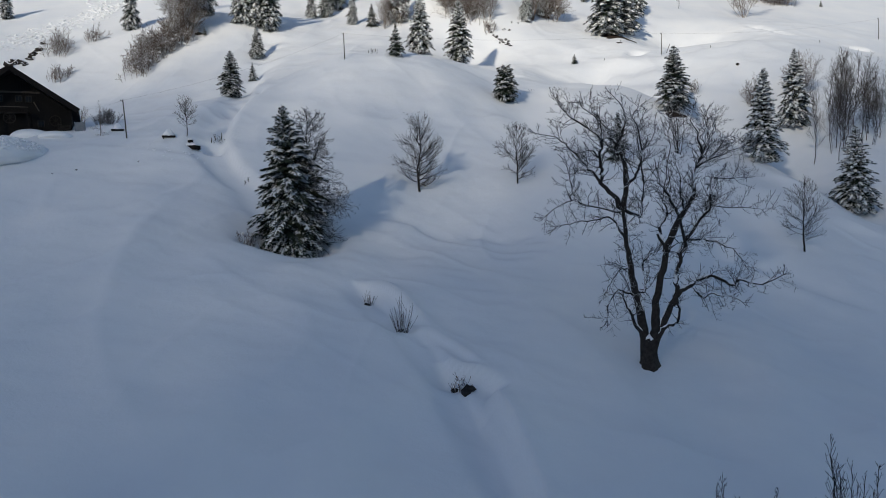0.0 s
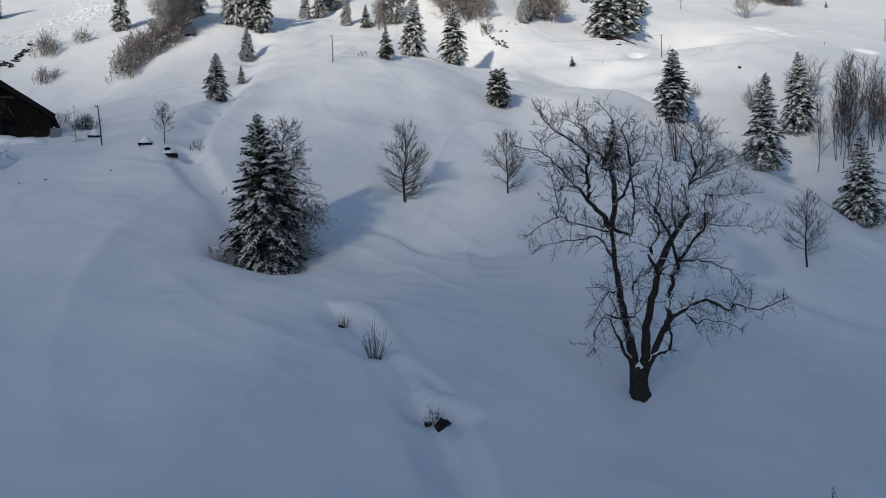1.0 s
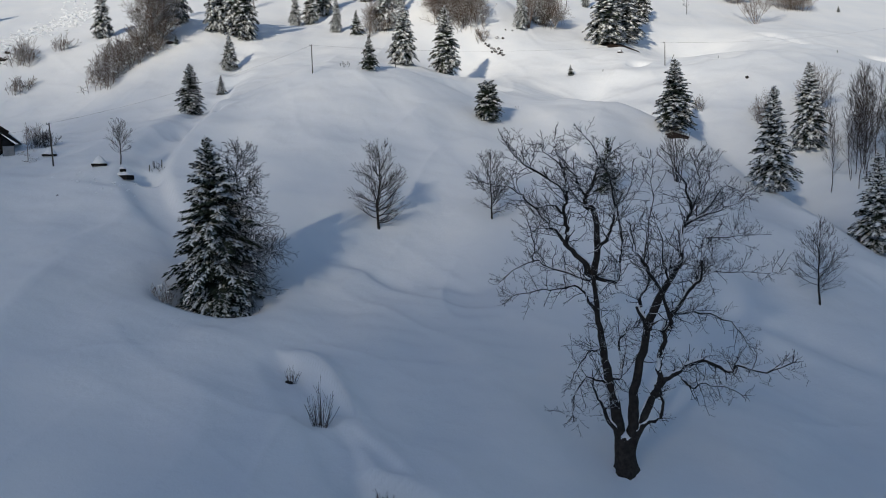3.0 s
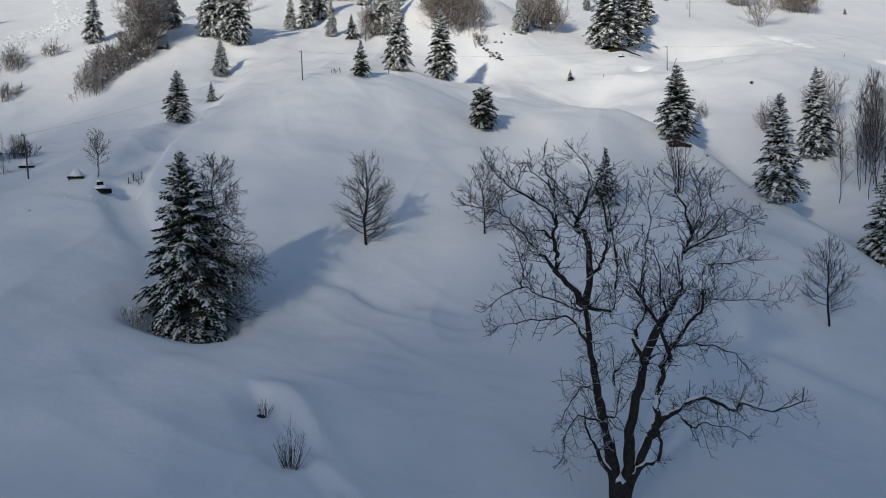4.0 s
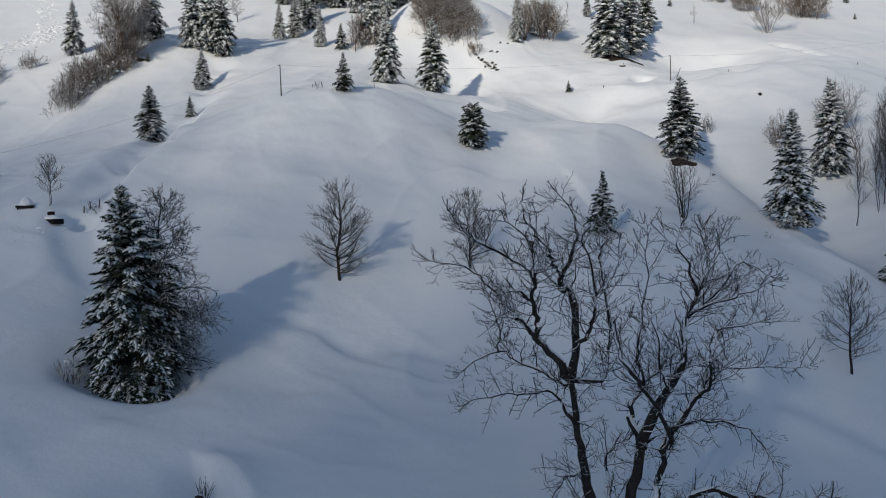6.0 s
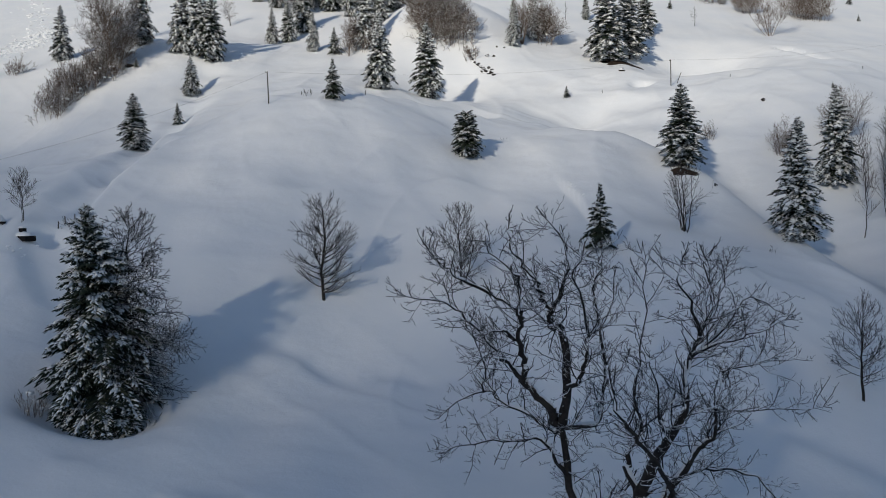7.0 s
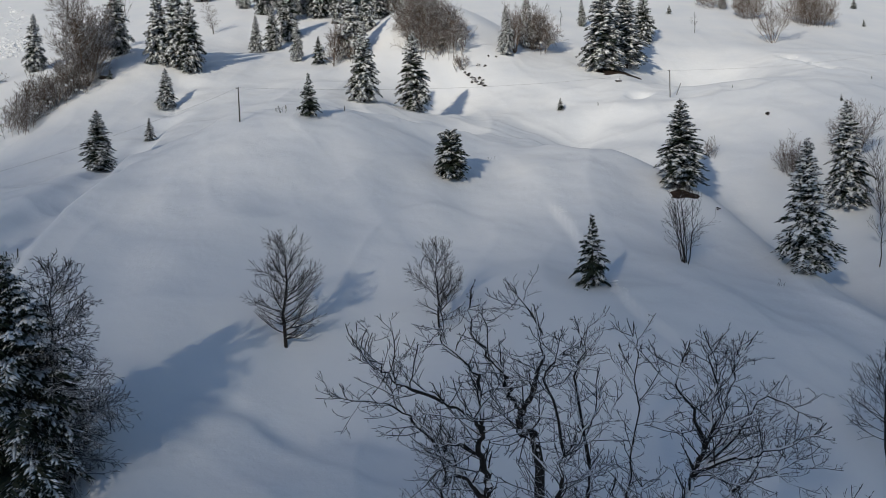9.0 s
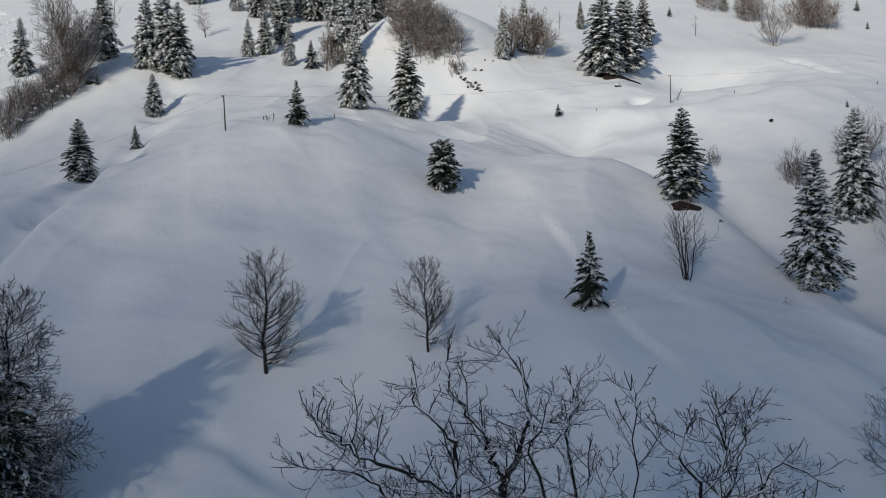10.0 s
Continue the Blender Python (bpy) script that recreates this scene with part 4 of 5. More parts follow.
brush("thicket", 7.36, 144.85, 6.6, 3.0, 44, 67, "large reddish brown thicket hung with snow", lumps=40)
brush("bare_shrub", 9.25, 141.86, 2.4, 1.3, 30, 68, "small round leafless shrub on sunlit snow", lumps=4)
brush("bare_shrub", -62.77, 128.27, 2.6, 2.0, 40, 69, "low leafless shrub capped with snow", lumps=12)
brush("bare_shrub", -66.58, 136.50, 4.2, 2.8, 36, 70, "wide leafless shrub on the sunlit slope", lumps=10, lay=0.1)
brush("bare_shrub", -62.08, 140.62, 3.0, 1.6, 26, 71, "leafless shrub on the sunlit slope", lumps=18)
brush("bare_shrub", -37.72, 87.24, 1.9, 1.5, 80, 72, "dark leafless shrub behind the pole", mat=TWIG, lumps=4)
bare_tree("sapling", -35.15, 79.96, 3.6, 73, "frosted leafless sapling beside the barn", count=44, wide=0.72, taper=1.0, clear=0.06, branch_angle=76, thick=0.009, twig=BRUSH, habit=dict(SAPLING, finest=0.009, levels=2, lift=0.0))
brush("bare_shrub", -51.46, 110.81, 2.6, 1.0, 20, 74, "pale leafless shrub beside the barn", lumps=10)
brush("bare_shrub", 35.47, 108.58, 2.2, 0.8, 22, 74, "brown leafless shrub behind a spruce")
brush("bare_shrub", 42.25, 104.91, 3.6, 1.2, 34, 75, "brown leafless shrub behind a tall spruce")
brush("bare_shrub", 48.59, 105.18, 6.0, 0.8, 22, 76, "tall leafless shrub behind a spruce")
brush("thicket", 79.18, 183.44, 6.6, 4.5, 95, 77, "brown leafless thicket at the top of the slope", lumps=16)
brush("thicket", 67.73, 186.55, 6.0, 3.0, 50, 78, "brown leafless thicket at the top of the slope", lumps=16)
brush("thicket", 62.93, 194.28, 4.5, 3.5, 40, 79, "brown leafless thicket at the top of the slope", lumps=16)
brush("thicket", 20.93, 151.44, 6.8, 2.6, 75, 80, "brown thicket tangled with a spruce", lumps=20)
brush("willow_shrub", -2.68, 47.20, 2.3, 0.42, 34, 81, "leafless willow shrub on the gully edge", mat=COPSE, lay=0.05, habit=REEDY)
brush("willow_shrub", -5.21, 52.3, 1.3, 0.4, 18, 82, "small leafless shrub in a snow hollow", mat=COPSE, habit=REEDY)
brush("willow_shrub", 0.68, 42.79, 1.2, 0.5, 18, 83, "frosted little shrub beside dark rocks", lumps=3)
brush("bare_shrub", -15.3, 60.3, 1.7, 1.0, 22, 84, "frosted low shrub at the foot of the spruce", lumps=6)
brush("bare_shrub", -22.62, 78.84, 1.0, 0.7, 12, 85, "thin dark twigs above the brook", mat=TWIG)
brush("bare_shrub", -17.91, 71.43, 0.7, 0.5, 10, 86, "thin twigs by the brook", mat=TWIG)
brush("bare_shrub", 29.31, 97.47, 1.4, 1.3, 24, 87, "bare twigs round the exposed roots", mat=TWIG)
brush("dry_stalks", -8.54, 102.15, 0.9, 0.8, 8, 88, "few dry stalks poking through the snow", mat=TWIG, category="dry stalks")
brush("dry_stalks", 12.02, 102.88, 0.5, 0.5, 4, 89, "few dry stalks poking through the snow", mat=TWIG, category="dry stalks")
brush("dry_stalks", 33.09, 84.61, 0.8, 0.4, 5, 90, "few dry stalks poking through the snow", mat=TWIG, category="dry stalks")

# tree tops that rise from below the brook
for x, y, tall, seed, stems in ((16.15, 31.0, 5.2, 95, 7), (11.0, 30.0, 3.4, 96, 4), (12.3, 29.6, 3.3, 97, 4), (17.9, 31.5, 3.9, 98, 3)):
    bare_tree("bare_tree", x, y, tall, seed, "leafless tree with upright twigs below the meadow", stems=stems, spread=0.17, count=22, wide=0.62, clear=0.2, branch_angle=34, thick=0.011, dive=0.0, habit=dict(SAPLING, density=(4.0, 3.2), levels=2, lift=0.06, finest=0.009))


# ---- rocks, bare earth, buried stumps ----
def rocks(name, spots, seed, label, category="rock", mat=None):
    rng = random.Random(seed)
    for x, y, size in spots:
        stone = soup()
        lump(stone, (0, 0, -size * 0.12), (size * rng.uniform(0.8, 1.5), size * 0.8, size * 0.72), rng, 5, 7, 0.45, 0.3)
        base = tagged(mesh_object(name, stone[0], stone[1], mat or ROCK, None, "", False), label, category)
        base.matrix_basis = pose(x, y, ground(x, y), rng.uniform(-15, 15), rng.uniform(-15, 15), rng.uniform(0, 360))


# near-black rock and small lumps, standing in for the brook's shaded holes
rocks("rock", [(1.13, 42.44, 0.5), (0.5, 42.9, 0.26), (-5.32, 52.01, 0.2)], 1, "near-black rock lump in place of the brook's shaded opening in the snow", mat=HOLE_ROCK)
rocks("rock", [(10.28, 140.57, 0.42), (10.7, 140.1, 0.3), (11.07, 139.73, 0.45), (11.5, 139.2, 0.32), (12.08, 138.71, 0.5), (12.5, 138.2, 0.36), (11.88, 139.82, 0.36), (10.73, 139.27, 0.3), (12.3, 139.4, 0.3), (11.65, 142.31, 0.3), (12.80, 142.31, 0.28), (13.40, 144.43, 0.25), (14.58, 144.59, 0.25), (9.72, 140.86, 0.3), (9.4, 141.4, 0.34)], 2, "dark rock breaking through sunlit snow")
rocks("rock", [(-72.71, 131.27, 0.9), (-72.11, 132.13, 0.8), (-71.28, 132.36, 0.9), (-70.25, 132.02, 0.7), (-70.46, 133.79, 0.8), (-70.46, 135.36, 0.9), (-70.24, 136.52, 0.7), (-70.61, 139.31, 0.6), (-41.28, 134.03, 0.8)], 3, "dark rock on a steep snowy bank")
# among these, lumps in place of dark twig bits and a tiny snowy fir
rocks("rock", [(31.44, 135.83, 0.6), (44.18, 115.46, 0.36), (-32.31, 68.32, 0.16), (-27.73, 70.70, 0.10), (-33.81, 67.00, 0.10), (31.9, 95.6, 0.25)], 4, "small dark lump half buried in snow")


def earth_patch(x, y, wide, deep, seed, label):
    """A patch of bare ground that follows the slope."""
    rng = random.Random(seed)
    verts, faces = soup()
    z0 = ground(x, y)
    n, m = 18, 7
    for i in range(m + 1):
        for k in range(n):
            a = 6.283 * k / n
            f = i / m * (1 + 0.18 * math.sin(3 * a + seed) + 0.12 * math.sin(5 * a) + rng.uniform(-0.06, 0.06))
            px, py = wide * f * math.cos(a), deep * f * math.sin(a)
            verts.append((px, py, ground(x + px, y + py) - z0 + (0.12 * (1 - (i / m) ** 2) + rng.uniform(0, 0.06)) - 0.25 * (i == m)))
    for i in range(m):
        for k in range(n):
            a, b = i * n + k, i * n + (k + 1) % n
            faces.append((a, b, b + n, a + n))
    base = tagged(mesh_object("bare_earth", verts, faces, EARTH), label, "bare earth")
    base.matrix_basis = pose(x, y, z0)


earth_patch(32.43, 141.86, 3.4, 1.3, 1, "reddish bare earth sheltered under the spruces")
earth_patch(29.28, 96.86, 1.5, 0.75, 2, "dark bare earth and roots under a spruce")


def clods(name, line, wide, count, seed, label, biggest=0.5):
    """Broken snow strewn along a line on the slope."""
    rng = random.Random(seed)
    heap = soup()
    for _ in range(count):
        k = rng.randrange(len(line) - 1)
        f = rng.random()
        x = line[k][0] + (line[k + 1][0] - line[k][0]) * f + rng.gauss(0, wide)
        y = line[k][1] + (line[k + 1][1] - line[k][1]) * f + rng.gauss(0, wide)
        r = biggest * rng.random() ** 2 + 0.07 + 0.1 * biggest
        lump(heap, (x, y, ground(x, y) + r * 0.2), (r * rng.uniform(0.8, 1.4), r * rng.uniform(0.6, 1.0), r * rng.uniform(0.3, 0.6)), rng, 4, 6, 0.3)
    tagged(mesh_object(name, heap[0], heap[1], BOUGH_SNOW, smooth=False), label, "avalanche snow", kind="stuff")


clods("avalanche_debris", [(-76.26, 138.94), (-73.65, 143.82), (-70.89, 149.13), (-68.65, 155.23), (-66.93, 165.04)], 1.7, 620, 1, "broken lumps of old avalanche snow on the slope", 0.3)
clods("avalanche_debris", [(-88.13, 192.51), (-71.03, 165.18), (-64.71, 152.34)], 1.6, 200, 2, "broken lumps of old avalanche snow on the slope", 0.3)
clods("trodden_snow", [(58.88, 148.53), (61.27, 145.27), (62.21, 140.23), (60.63, 133.38)], 0.5, 30, 3, "trodden lumpy snow along a track", 0.02)
clods("trodden_snow", [(-28.30, 73.66), (-26.15, 72.88), (-24.75, 73.44), (-23.62, 74.08)], 1.0, 26, 4, "trodden lumpy snow by the water trough", 0.06)
clods("trodden_snow", [(17.52, 93.02), (18.40, 91.07), (19.21, 82.96), (19.55, 79.58), (20.06, 77.63)], 0.3, 40, 5, "little crumbled snow along a bank", 0.04)


# ---- poles and wires ----
def pole(x, y, tall, lean, label):
    base = thing("utility_pole", x, y, label, "utility pole", "wire line")
    wood, pins = soup(), soup()
    tube(wood, [Vector((0, 0, -0.6)), Vector((lean * 0.5, 0, tall * 0.5)), Vector((lean, 0, tall))], [0.07, 0.06, 0.05], 8)
    part("shaft", wood, POLE_WOOD, base)
    tube(pins, [Vector((lean - 0.22, 0, tall - 0.12)), Vector((lean + 0.05, 0, tall - 0.12)), Vector((lean - 0.22, 0, tall - 0.02))][:2], [0.03, 0.03], 5)
    tube(pins, [Vector((lean - 0.2, 0, tall - 0.14)), Vector((lean - 0.2, 0, tall + 0.02))], [0.04, 0.03], 6)
    part("insulator_arm", pins, WIRE, base)
    cap = soup()
    lump(cap, (lean, 0, tall + 0.03), (0.10, 0.10, 0.07), random.Random(3), 4, 7, 0.1, 0.6)
    part("snow_cap", cap, BOUGH_SNOW, base)
    return Vector((x + lean, y, ground(x, y) + tall - 0.05))


tops = [pole(*row) for row in ((-31.31, 77.20, 3.8, -0.28, "dark wooden utility pole standing in the snow"), (-12.22, 99.99, 3.3, -0.05, "thin wooden utility pole on the knoll's crest"), (36.44, 128.13, 3.5, 0.0, "thin wooden utility pole on the slope"), (82.68, 146.93, 3.9, -0.05, "thin wooden utility pole on the far slope"))]


def wire(a, b, sag):
    line = soup()
    pts = [a.lerp(b, i / 24) - Vector((0, 0, sag * 4 * (i / 24) * (1 - i / 24))) for i in range(25)]
    tube(line, pts, [0.0065] * 25, 4)
    tagged(mesh_object("overhead_wire", line[0], line[1], WIRE), "thin dark overhead wire sagging between poles", "wire", "wire line")


BARN_X, BARN_Y, BARN_Z = -45.4, 82.4, 29.0
wire(Vector((-41.0, 85.0, 31.5)), tops[0], 0.25)
wire(tops[0], tops[1], 0.7)
wire(tops[1], tops[2], 1.0)
wire(tops[2], tops[3], 0.9)


def post(x, y, tall, lean, label, r=0.05):
    wood = soup()
    tube(wood, [Vector((0, 0, -0.3)), Vector((lean, 0.02, tall))], [r, r * 0.85], 7)
    ob = tagged(mesh_object("fence_post", wood[0], wood[1], POLE_WOOD), label, "fence post", "fence posts")
    ob.matrix_basis = pose(x, y, ground(x, y))


for x, y, tall, lean in ((3.74, 124.23, 1.4, 0.0), (37.65, 129.92, 1.5, 0.7), (-23.28, 78.35, 0.5, 0.05), (-23.08, 79.07, 0.6, -0.02), (-22.59, 79.57, 0.65, 0.03), (-2.92, 105.67, 0.5, 0), (-8.56, 103.62, 0.4, 0.02), (-9.38, 102.89, 0.35, 0.0), (27.06, 128.22, 0.35, 0), (44.66, 128.57, 0.35, 0), (63.06, 129.41, 0.4, 0), (-39.22, 78.99, 0.5, 0.0)):
    post(x, y, tall, lean, "short weathered fence post in the snow")


# ---- things by the barn ----
def trough(x, y, turn):
    base = thing("water_trough", x, y, "dark wooden water trough capped with snow", "water trough", turn=turn, z=ground(x, y) - 0.3)
    rng = random.Random(5)
    for dx, dy, w, d in ((0, -0.52, 2.2, 0.08), (0, 0.52, 2.2, 0.08), (-1.06, 0, 0.08, 0.96), (1.06, 0, 0.08, 0.96)):
        side = soup()
        box(side, (dx, dy, 0.12), (w, d, 0.5))
        part("side_board", side, OLD_WOOD, base, smooth=False)
    for dx in (-0.6, 0.6):
        foot = soup()
        box(foot, (dx, 0, -0.25), (0.14, 0.9, 0.3))
        part("foot", foot, OLD_WOOD, base, smooth=False)
    snow = soup()
    lump(snow, (-0.1, 0.1, 0.34), (1.18, 0.66, 0.46), rng, 7, 16, 0.08, 0.7)
    part("snow_cap", snow, BOUGH_SNOW, base, "thick rounded snow cap")
    stand, cap = soup(), soup()
    box(stand, (-0.05, 0.1, 0.85), (0.55, 0.4, 0.5))
    head = part("spout_post", stand, OLD_WOOD, base, smooth=False)
    lump(cap, (-0.05, 0.1, 1.17), (0.38, 0.32, 0.2), rng, 6, 12, 0.08, 0.6)
    part("snow_cap", cap, BOUGH_SNOW, head)
    return base


trough(-24.57, 75.78, -22).scale = (0.78, 0.78, 0.78)


def covered_table(x, y):
    base = thing("garden_table", x, y, "low dark table under a tall cone of snow", "table", turn=15, z=ground(x, y) - 0.30)
    for dx in (-0.5, 0.5):
        for dy in (-0.35, 0.35):
            leg = soup()
            tube(leg, [Vector((dx, dy, -0.4)), Vector((dx, dy, 0.3))], [0.05, 0.05], 6)
            part("leg", leg, OLD_WOOD, base)
    top, snow = soup(), soup()
    box(top, (0, 0, 0.32), (1.25, 0.95, 0.16))
    part("tabletop", top, OLD_WOOD, base, smooth=False)
    rng = random.Random(6)
    lump(snow, (0, 0, 0.40), (0.62, 0.5, 0.72), rng, 8, 16, 0.05, 0.9)
    for i, v in enumerate(snow[0]):
        f = 1 - 0.45 * max(0, v[2] - 0.4) / 0.72
        snow[0][i] = (v[0] * f, v[1] * f, v[2])
    part("snow_cap", snow, BOUGH_SNOW, base, "tall smooth cone of snow")


covered_table(-26.93, 76.61)
covered_table(-34.36, 82.45)


def snow_heap(x, y, size, seed, label, chunks=0):
    """A heap of thrown-up snow; chunks: clods lying on it."""
    rng = random.Random(seed)
    base = thing("snow_heap", x, y, label, "snow heap")
    pile = soup()
    lump(pile, (0, 0, -0.1), size, rng, 22 if chunks else 10, 52 if chunks else 22, 0.035, 0.3)
    part("mound", pile, SNOW, base)
    for _ in range(chunks):
        a, f = rng.uniform(3.0, 6.5), rng.random() ** 0.5 * 0.97
        px, py = size[0] * f * math.cos(a), size[1] * f * math.sin(a)
        r = rng.uniform(0.07, 0.2)
        clod = soup()
        lump(clod, (px, py, size[2] * math.sqrt(max(0, 1 - f * f)) - 0.1), (r, r * rng.uniform(0.7, 1.1), r * 0.75), rng, 4, 6, 0.3)
        part("clod", clod, BOUGH_SNOW, base, smooth=False)


snow_heap(-41.6, 72.2, (4.8, 5.4, 2.0), 1, "ploughed-up snow heap strewn with frozen clods", 420)
snow_heap(-42.80, 80.65, (2.0, 1.2, 0.75), 3, "rounded snowdrift in front of the barn")
snow_heap(-39.18, 78.68, (1.7, 1.3, 0.55), 4, "rounded snowdrift at the barn's corner")

board = soup()
box(board, (0, 0, 0.45), (1.1, 0.12, 1.0))
tagged(mesh_object("board", board[0], board[1], PANEL, smooth=False), "blue-grey upright board beside the barn wall", "board").matrix_basis = pose(-38.61, 82.94, ground(-38.61, 82.94))


# ---- the old barn: gable to the meadow ----
def barn():
    base = thing("barn", BARN_X, BARN_Y, "old dark wooden alpine barn with a wide gable roof", "barn", z=BARN_Z, turn=24)
    half, eave, rise, deep = 5.6, 2.35, 3.95, 12.0
    # boarded front, board by board
    n = 44
    for i in range(n):
        x0 = -half + 2 * half * i / n
        w = 2 * half / n
        top = eave + rise * (1 - abs(x0 + w / 2) / half)
        plank = soup()
        box(plank, (x0 + w / 2, 0.06 + 0.008 * (i % 2), (top - 1.5) / 2), (w - 0.004, 0.07, top + 1.5))
        part("plank", plank, BARN_WOOD, base, smooth=False)
    walls = soup()
    for sx in (-1, 1):
        box(walls, (sx * (half - 0.1), deep / 2 + 0.1, eave / 2 - 0.5), (0.2, deep - 0.2, eave + 1.0))
    box(walls, (0, deep, eave / 2 - 0.5), (2 * half, 0.2, eave + 1.0))
    for i in range(22):
        z0 = eave + rise * i / 22
        box(walls, (0, 0.17, z0 + rise / 44), (2 * half * (1 - i / 22) - 0.3, 0.08, rise / 22))
    box(walls, (0, 0.17, eave / 2 - 0.5), (2 * half - 0.5, 0.08, eave + 1.0))
    part("wall", walls, BARN_WOOD, base, smooth=False)
    for sx in (-1, 1):
        slab, snow, edge = soup(), soup(), soup()
        run, up = 6.3, 4.25
        tilt = math.atan2(up, run)
        m = Matrix.Translation((sx * run / 2, deep / 2 - 0.6, eave + rise + 0.22 - up / 2)) @ Matrix.Rotation(sx * tilt, 4, "Y")
        box(slab, (0, 0, 0), (math.hypot(run, up), deep + 2.6, 0.16), m)
        roof = part("roof_slope", slab, OLD_WOOD, base, smooth=False)
        rng = random.Random(7 + sx)
        sv, sf = snow
        nu, nv = 14, 20
        for layer in (0, 1):
            for i in range(nu + 1):
                for j in range(nv + 1):
                    u, v = i / nu - 0.5, j / nv - 0.5
                    soft = min(1, (0.5 - abs(u)) * 9 + 0.25) * min(1, (0.5 - abs(v)) * 12 + 0.25)
                    q = m @ Vector((u * (math.hypot(run, up) + 0.02), v * (deep + 2.5), 0.084 + layer * (0.16 * math.sqrt(soft) + rng.uniform(-0.01, 0.01))))
                    sv.append(tuple(q))
        w = (nu + 1) * (nv + 1)
        for i in range(nu):
            for j in range(nv):
                a = w + i * (nv + 1) + j
                sf.append((a, a + nv + 1, a + nv + 2, a + 1))
        rim = [i * (nv + 1) for i in range(nu + 1)] + [nu * (nv + 1) + j for j in range(1, nv + 1)] + [i * (nv + 1) + nv for i in range(nu - 1, -1, -1)] + [j for j in range(nv - 1, 0, -1)]
        for a, b in zip(rim, rim[1:] + rim[:1]):
            sf.append((a, b, b + w, a + w))
        part("snow_cover", snow, BOUGH_SNOW, roof, "deep snow on the roof")
        box(edge, (0, -(deep + 2.6) / 2 - 0.03, 0.04), (math.hypot(run, up) + 0.1, 0.05, 0.5), m)
        part("verge_board", edge, OLD_WOOD, roof, smooth=False)
    # balcony across the front
    deck, rail = soup(), soup()
    box(deck, (-2.0, -0.55, 2.05), (7.0, 1.1, 0.12))
    part("balcony_deck", deck, OLD_WOOD, base, smooth=False)
    box(rail, (-2.0, -1.08, 2.62), (7.0, 0.06, 0.08))
    bar = part("balcony_rail", rail, PALE_WOOD, base, smooth=False)
    for i in range(29):
        baluster = soup()
        box(baluster, (-5.4 + 6.8 * i / 28, -1.08, 2.34), (0.06, 0.04, 0.5))
        part("baluster", baluster, OLD_WOOD, bar, smooth=False)
    beam = soup()
    box(beam, (-1.4, -0.06, 4.3), (8.0, 0.14, 0.2))
    part("beam", beam, PALE_WOOD, base, smooth=False)
    for x0, z0, x1, z1 in ((2.0, 3.3, 2.5, 2.3), (-2.4, 4.2, -1.8, 2.9)):
        brace = soup()
        tube(brace, [Vector((x0, -0.12, z0)), Vector((x1, -0.5, z1))], [0.07, 0.07], 6)
        part("brace", brace, PALE_WOOD, base)
    for x0, z0 in ((0.6, 3.6), (1.5, 3.6), (-1.2, 3.6), (-3.4, 3.5), (2.6, 1.0), (-2.0, 0.9)):
        window = soup()
        for dx, dz, w, h in ((-0.3, 0, 0.08, 0.72), (0.3, 0, 0.08, 0.72), (0, 0.32, 0.68, 0.08), (0, -0.32, 0.68, 0.08), (0, 0, 0.04, 0.64)):
            box(window, (x0 + dx, -0.03, z0 + dz), (w, 0.06, h))
        sash = part("window", window, FRAME_WOOD, base, smooth=False)
        pane = soup()
        box(pane, (x0, 0.0, z0), (0.56, 0.03, 0.6))
        part("pane", pane, GLASS, sash, smooth=False)
    # old cart wheels hung on the front
    for x0, z0 in ((-0.25, 1.45), (4.0, 1.35)):
        rim = soup()
        tube(rim, [Vector((x0 + 0.55 * math.cos(a), -0.1 if x0 > 0 else -1.14, z0 + 0.55 * math.sin(a))) for a in np.linspace(0, 6.2832, 25)], [0.05] * 25, 6, False)
        wheel = part("cart_wheel", rim, FRAME_WOOD, base, "weathered wooden cart wheel")
        for s in range(8):
            a = 6.2832 * s / 8
            spoke = soup()
            tube(spoke, [Vector((x0, -0.1 if x0 > 0 else -1.14, z0)), Vector((x0 + 0.53 * math.cos(a), -0.1 if x0 > 0 else -1.14, z0 + 0.53 * math.sin(a)))], [0.03, 0.025], 5)
            part("spoke", spoke, FRAME_WOOD, wheel)
    door = soup()
    box(door, (0.9, -0.02, 0.7), (1.5, 0.08, 2.0))
    part("door", door, OLD_WOOD, base, smooth=False)
    for x0 in (-5.2, -2.0, 1.4):
        stay = soup()
        box(stay, (x0, -1.02, 0.4), (0.16, 0.16, 3.2))
        part("balcony_post", stay, OLD_WOOD, base, smooth=False)
    # cut logs stacked by the corner
    rng = random.Random(8)
    for i in range(26):
        log = soup()
        lx, lz = 4.3 + 0.22 * (i % 6) + rng.uniform(-0.02, 0.02), 0.15 + 0.21 * (i // 6)
        tube(log, [Vector((lx, -0.1, lz)), Vector((lx, -0.75, lz))], [0.10, 0.10], 7)
        part("log", log, FRAME_WOOD, base, smooth=False)
    chimney = soup()
    box(chimney, (1.6, 4.5, 5.75), (0.4, 0.4, 0.7))
    part("chimney", chimney, ROCK, base, smooth=False)


barn()


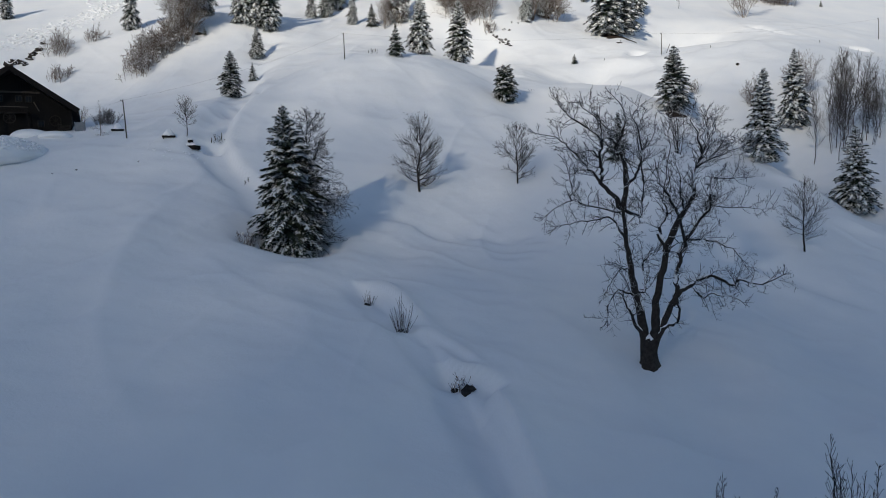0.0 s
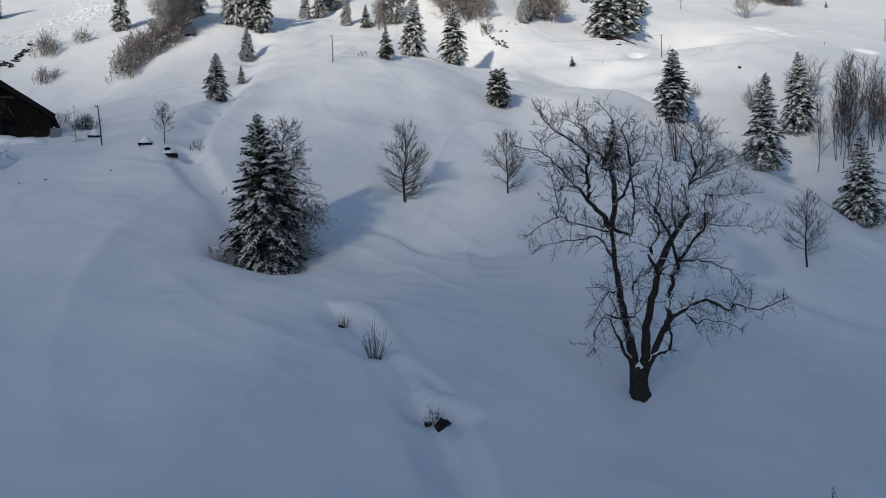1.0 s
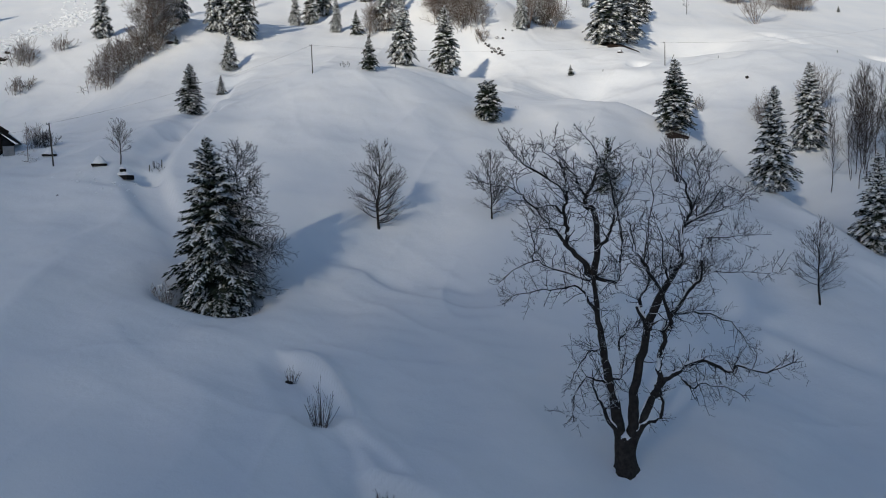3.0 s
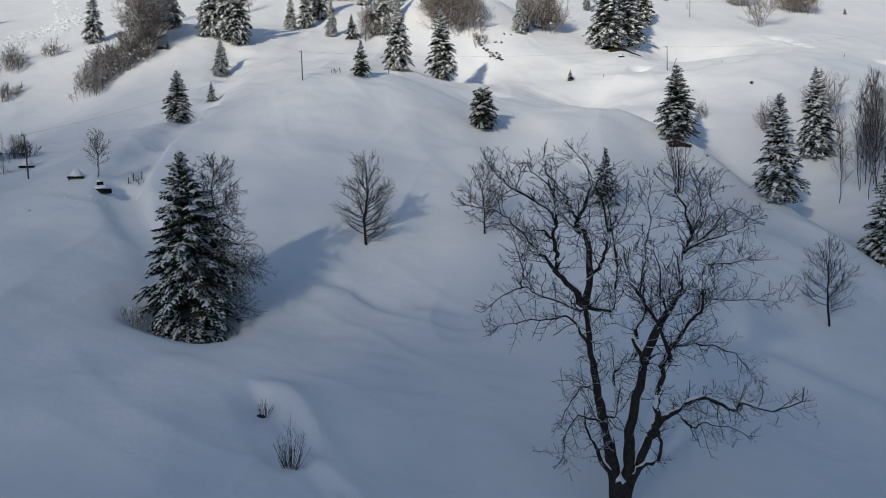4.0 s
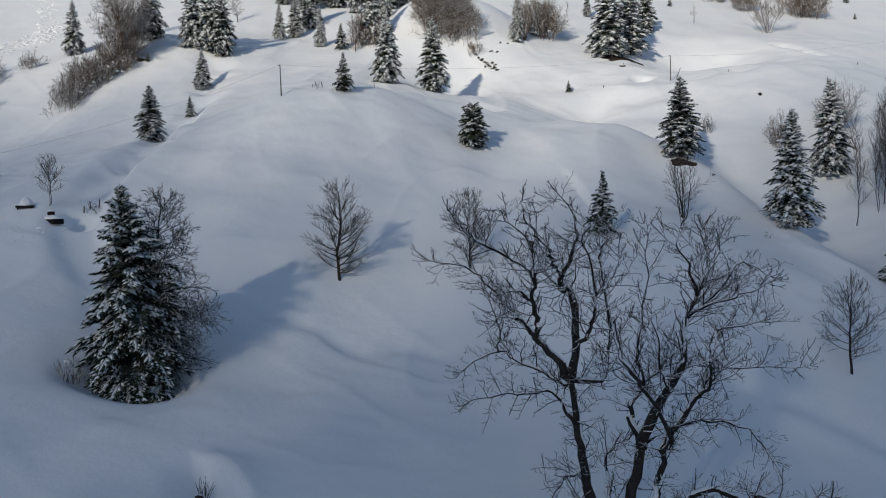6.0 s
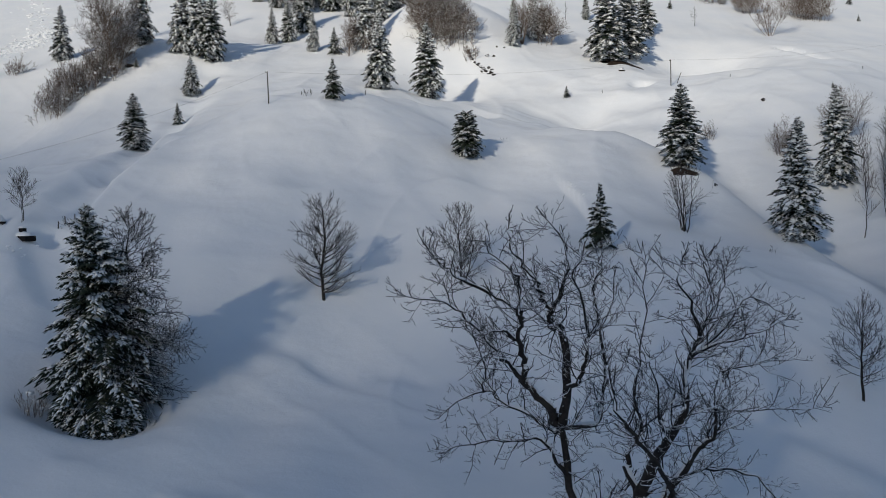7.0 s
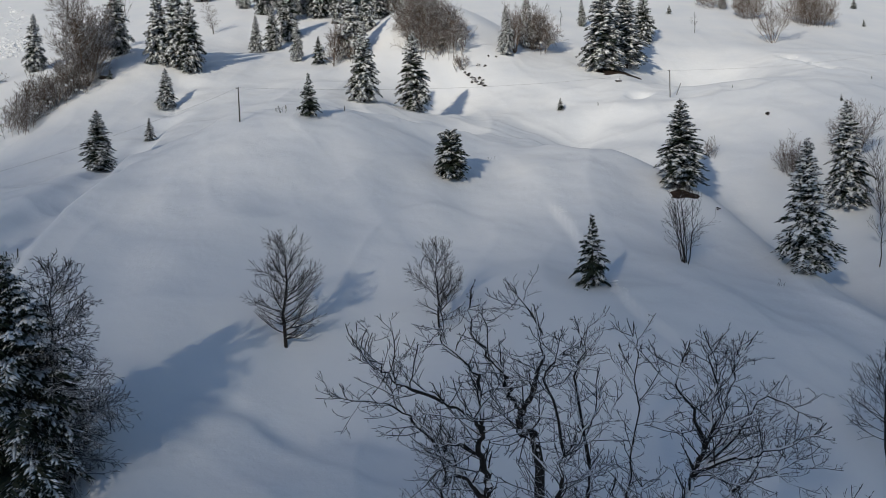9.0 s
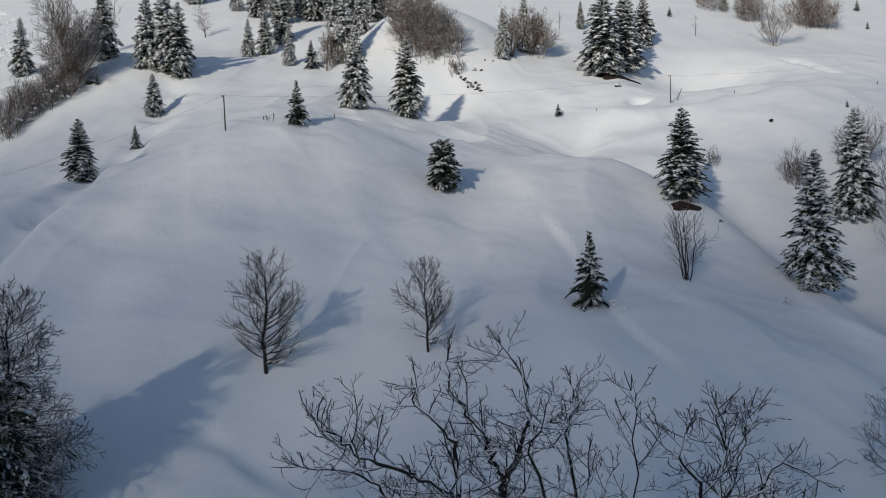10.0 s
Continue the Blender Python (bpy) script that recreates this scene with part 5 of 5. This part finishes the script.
# ---- an unseen tree belt behind the camera, added to dim sun on the lower slope ----
def far_forest():
    rng = random.Random(77)
    trees_ = soup()
    verts, faces = trees_
    ux, uy = math.sin(radians(SUN_AZIMUTH)), math.cos(radians(SUN_AZIMUTH))
    for _ in range(330):
        side, back = rng.uniform(-650, 550), 1200 + rng.uniform(-45, 45)
        x, y = ux * back - uy * side, uy * back + ux * side
        z, tall = ground(x, y), rng.uniform(63, 75)
        for tier in range(4):
            low, high, r = tall * (0.02 + 0.22 * tier), tall * (0.62 + 0.127 * tier), (4.4, 4.2, 3.7, 3.0)[tier]
            k = len(verts)
            for i in range(7):
                a = 6.283 * i / 7
                f = r * rng.uniform(0.8, 1.15)
                verts.append((x + f * math.cos(a), y + f * math.sin(a), z + low))
            verts.append((x, y, z + high))
            for i in range(7):
                faces.append((k + i, k + (i + 1) % 7, k + 7))
    tagged(mesh_object("far_forest", verts, faces, NEEDLES, smooth=False), "unseen belt of tall spruces added to filter the low sun", "forest", kind="stuff")


far_forest()
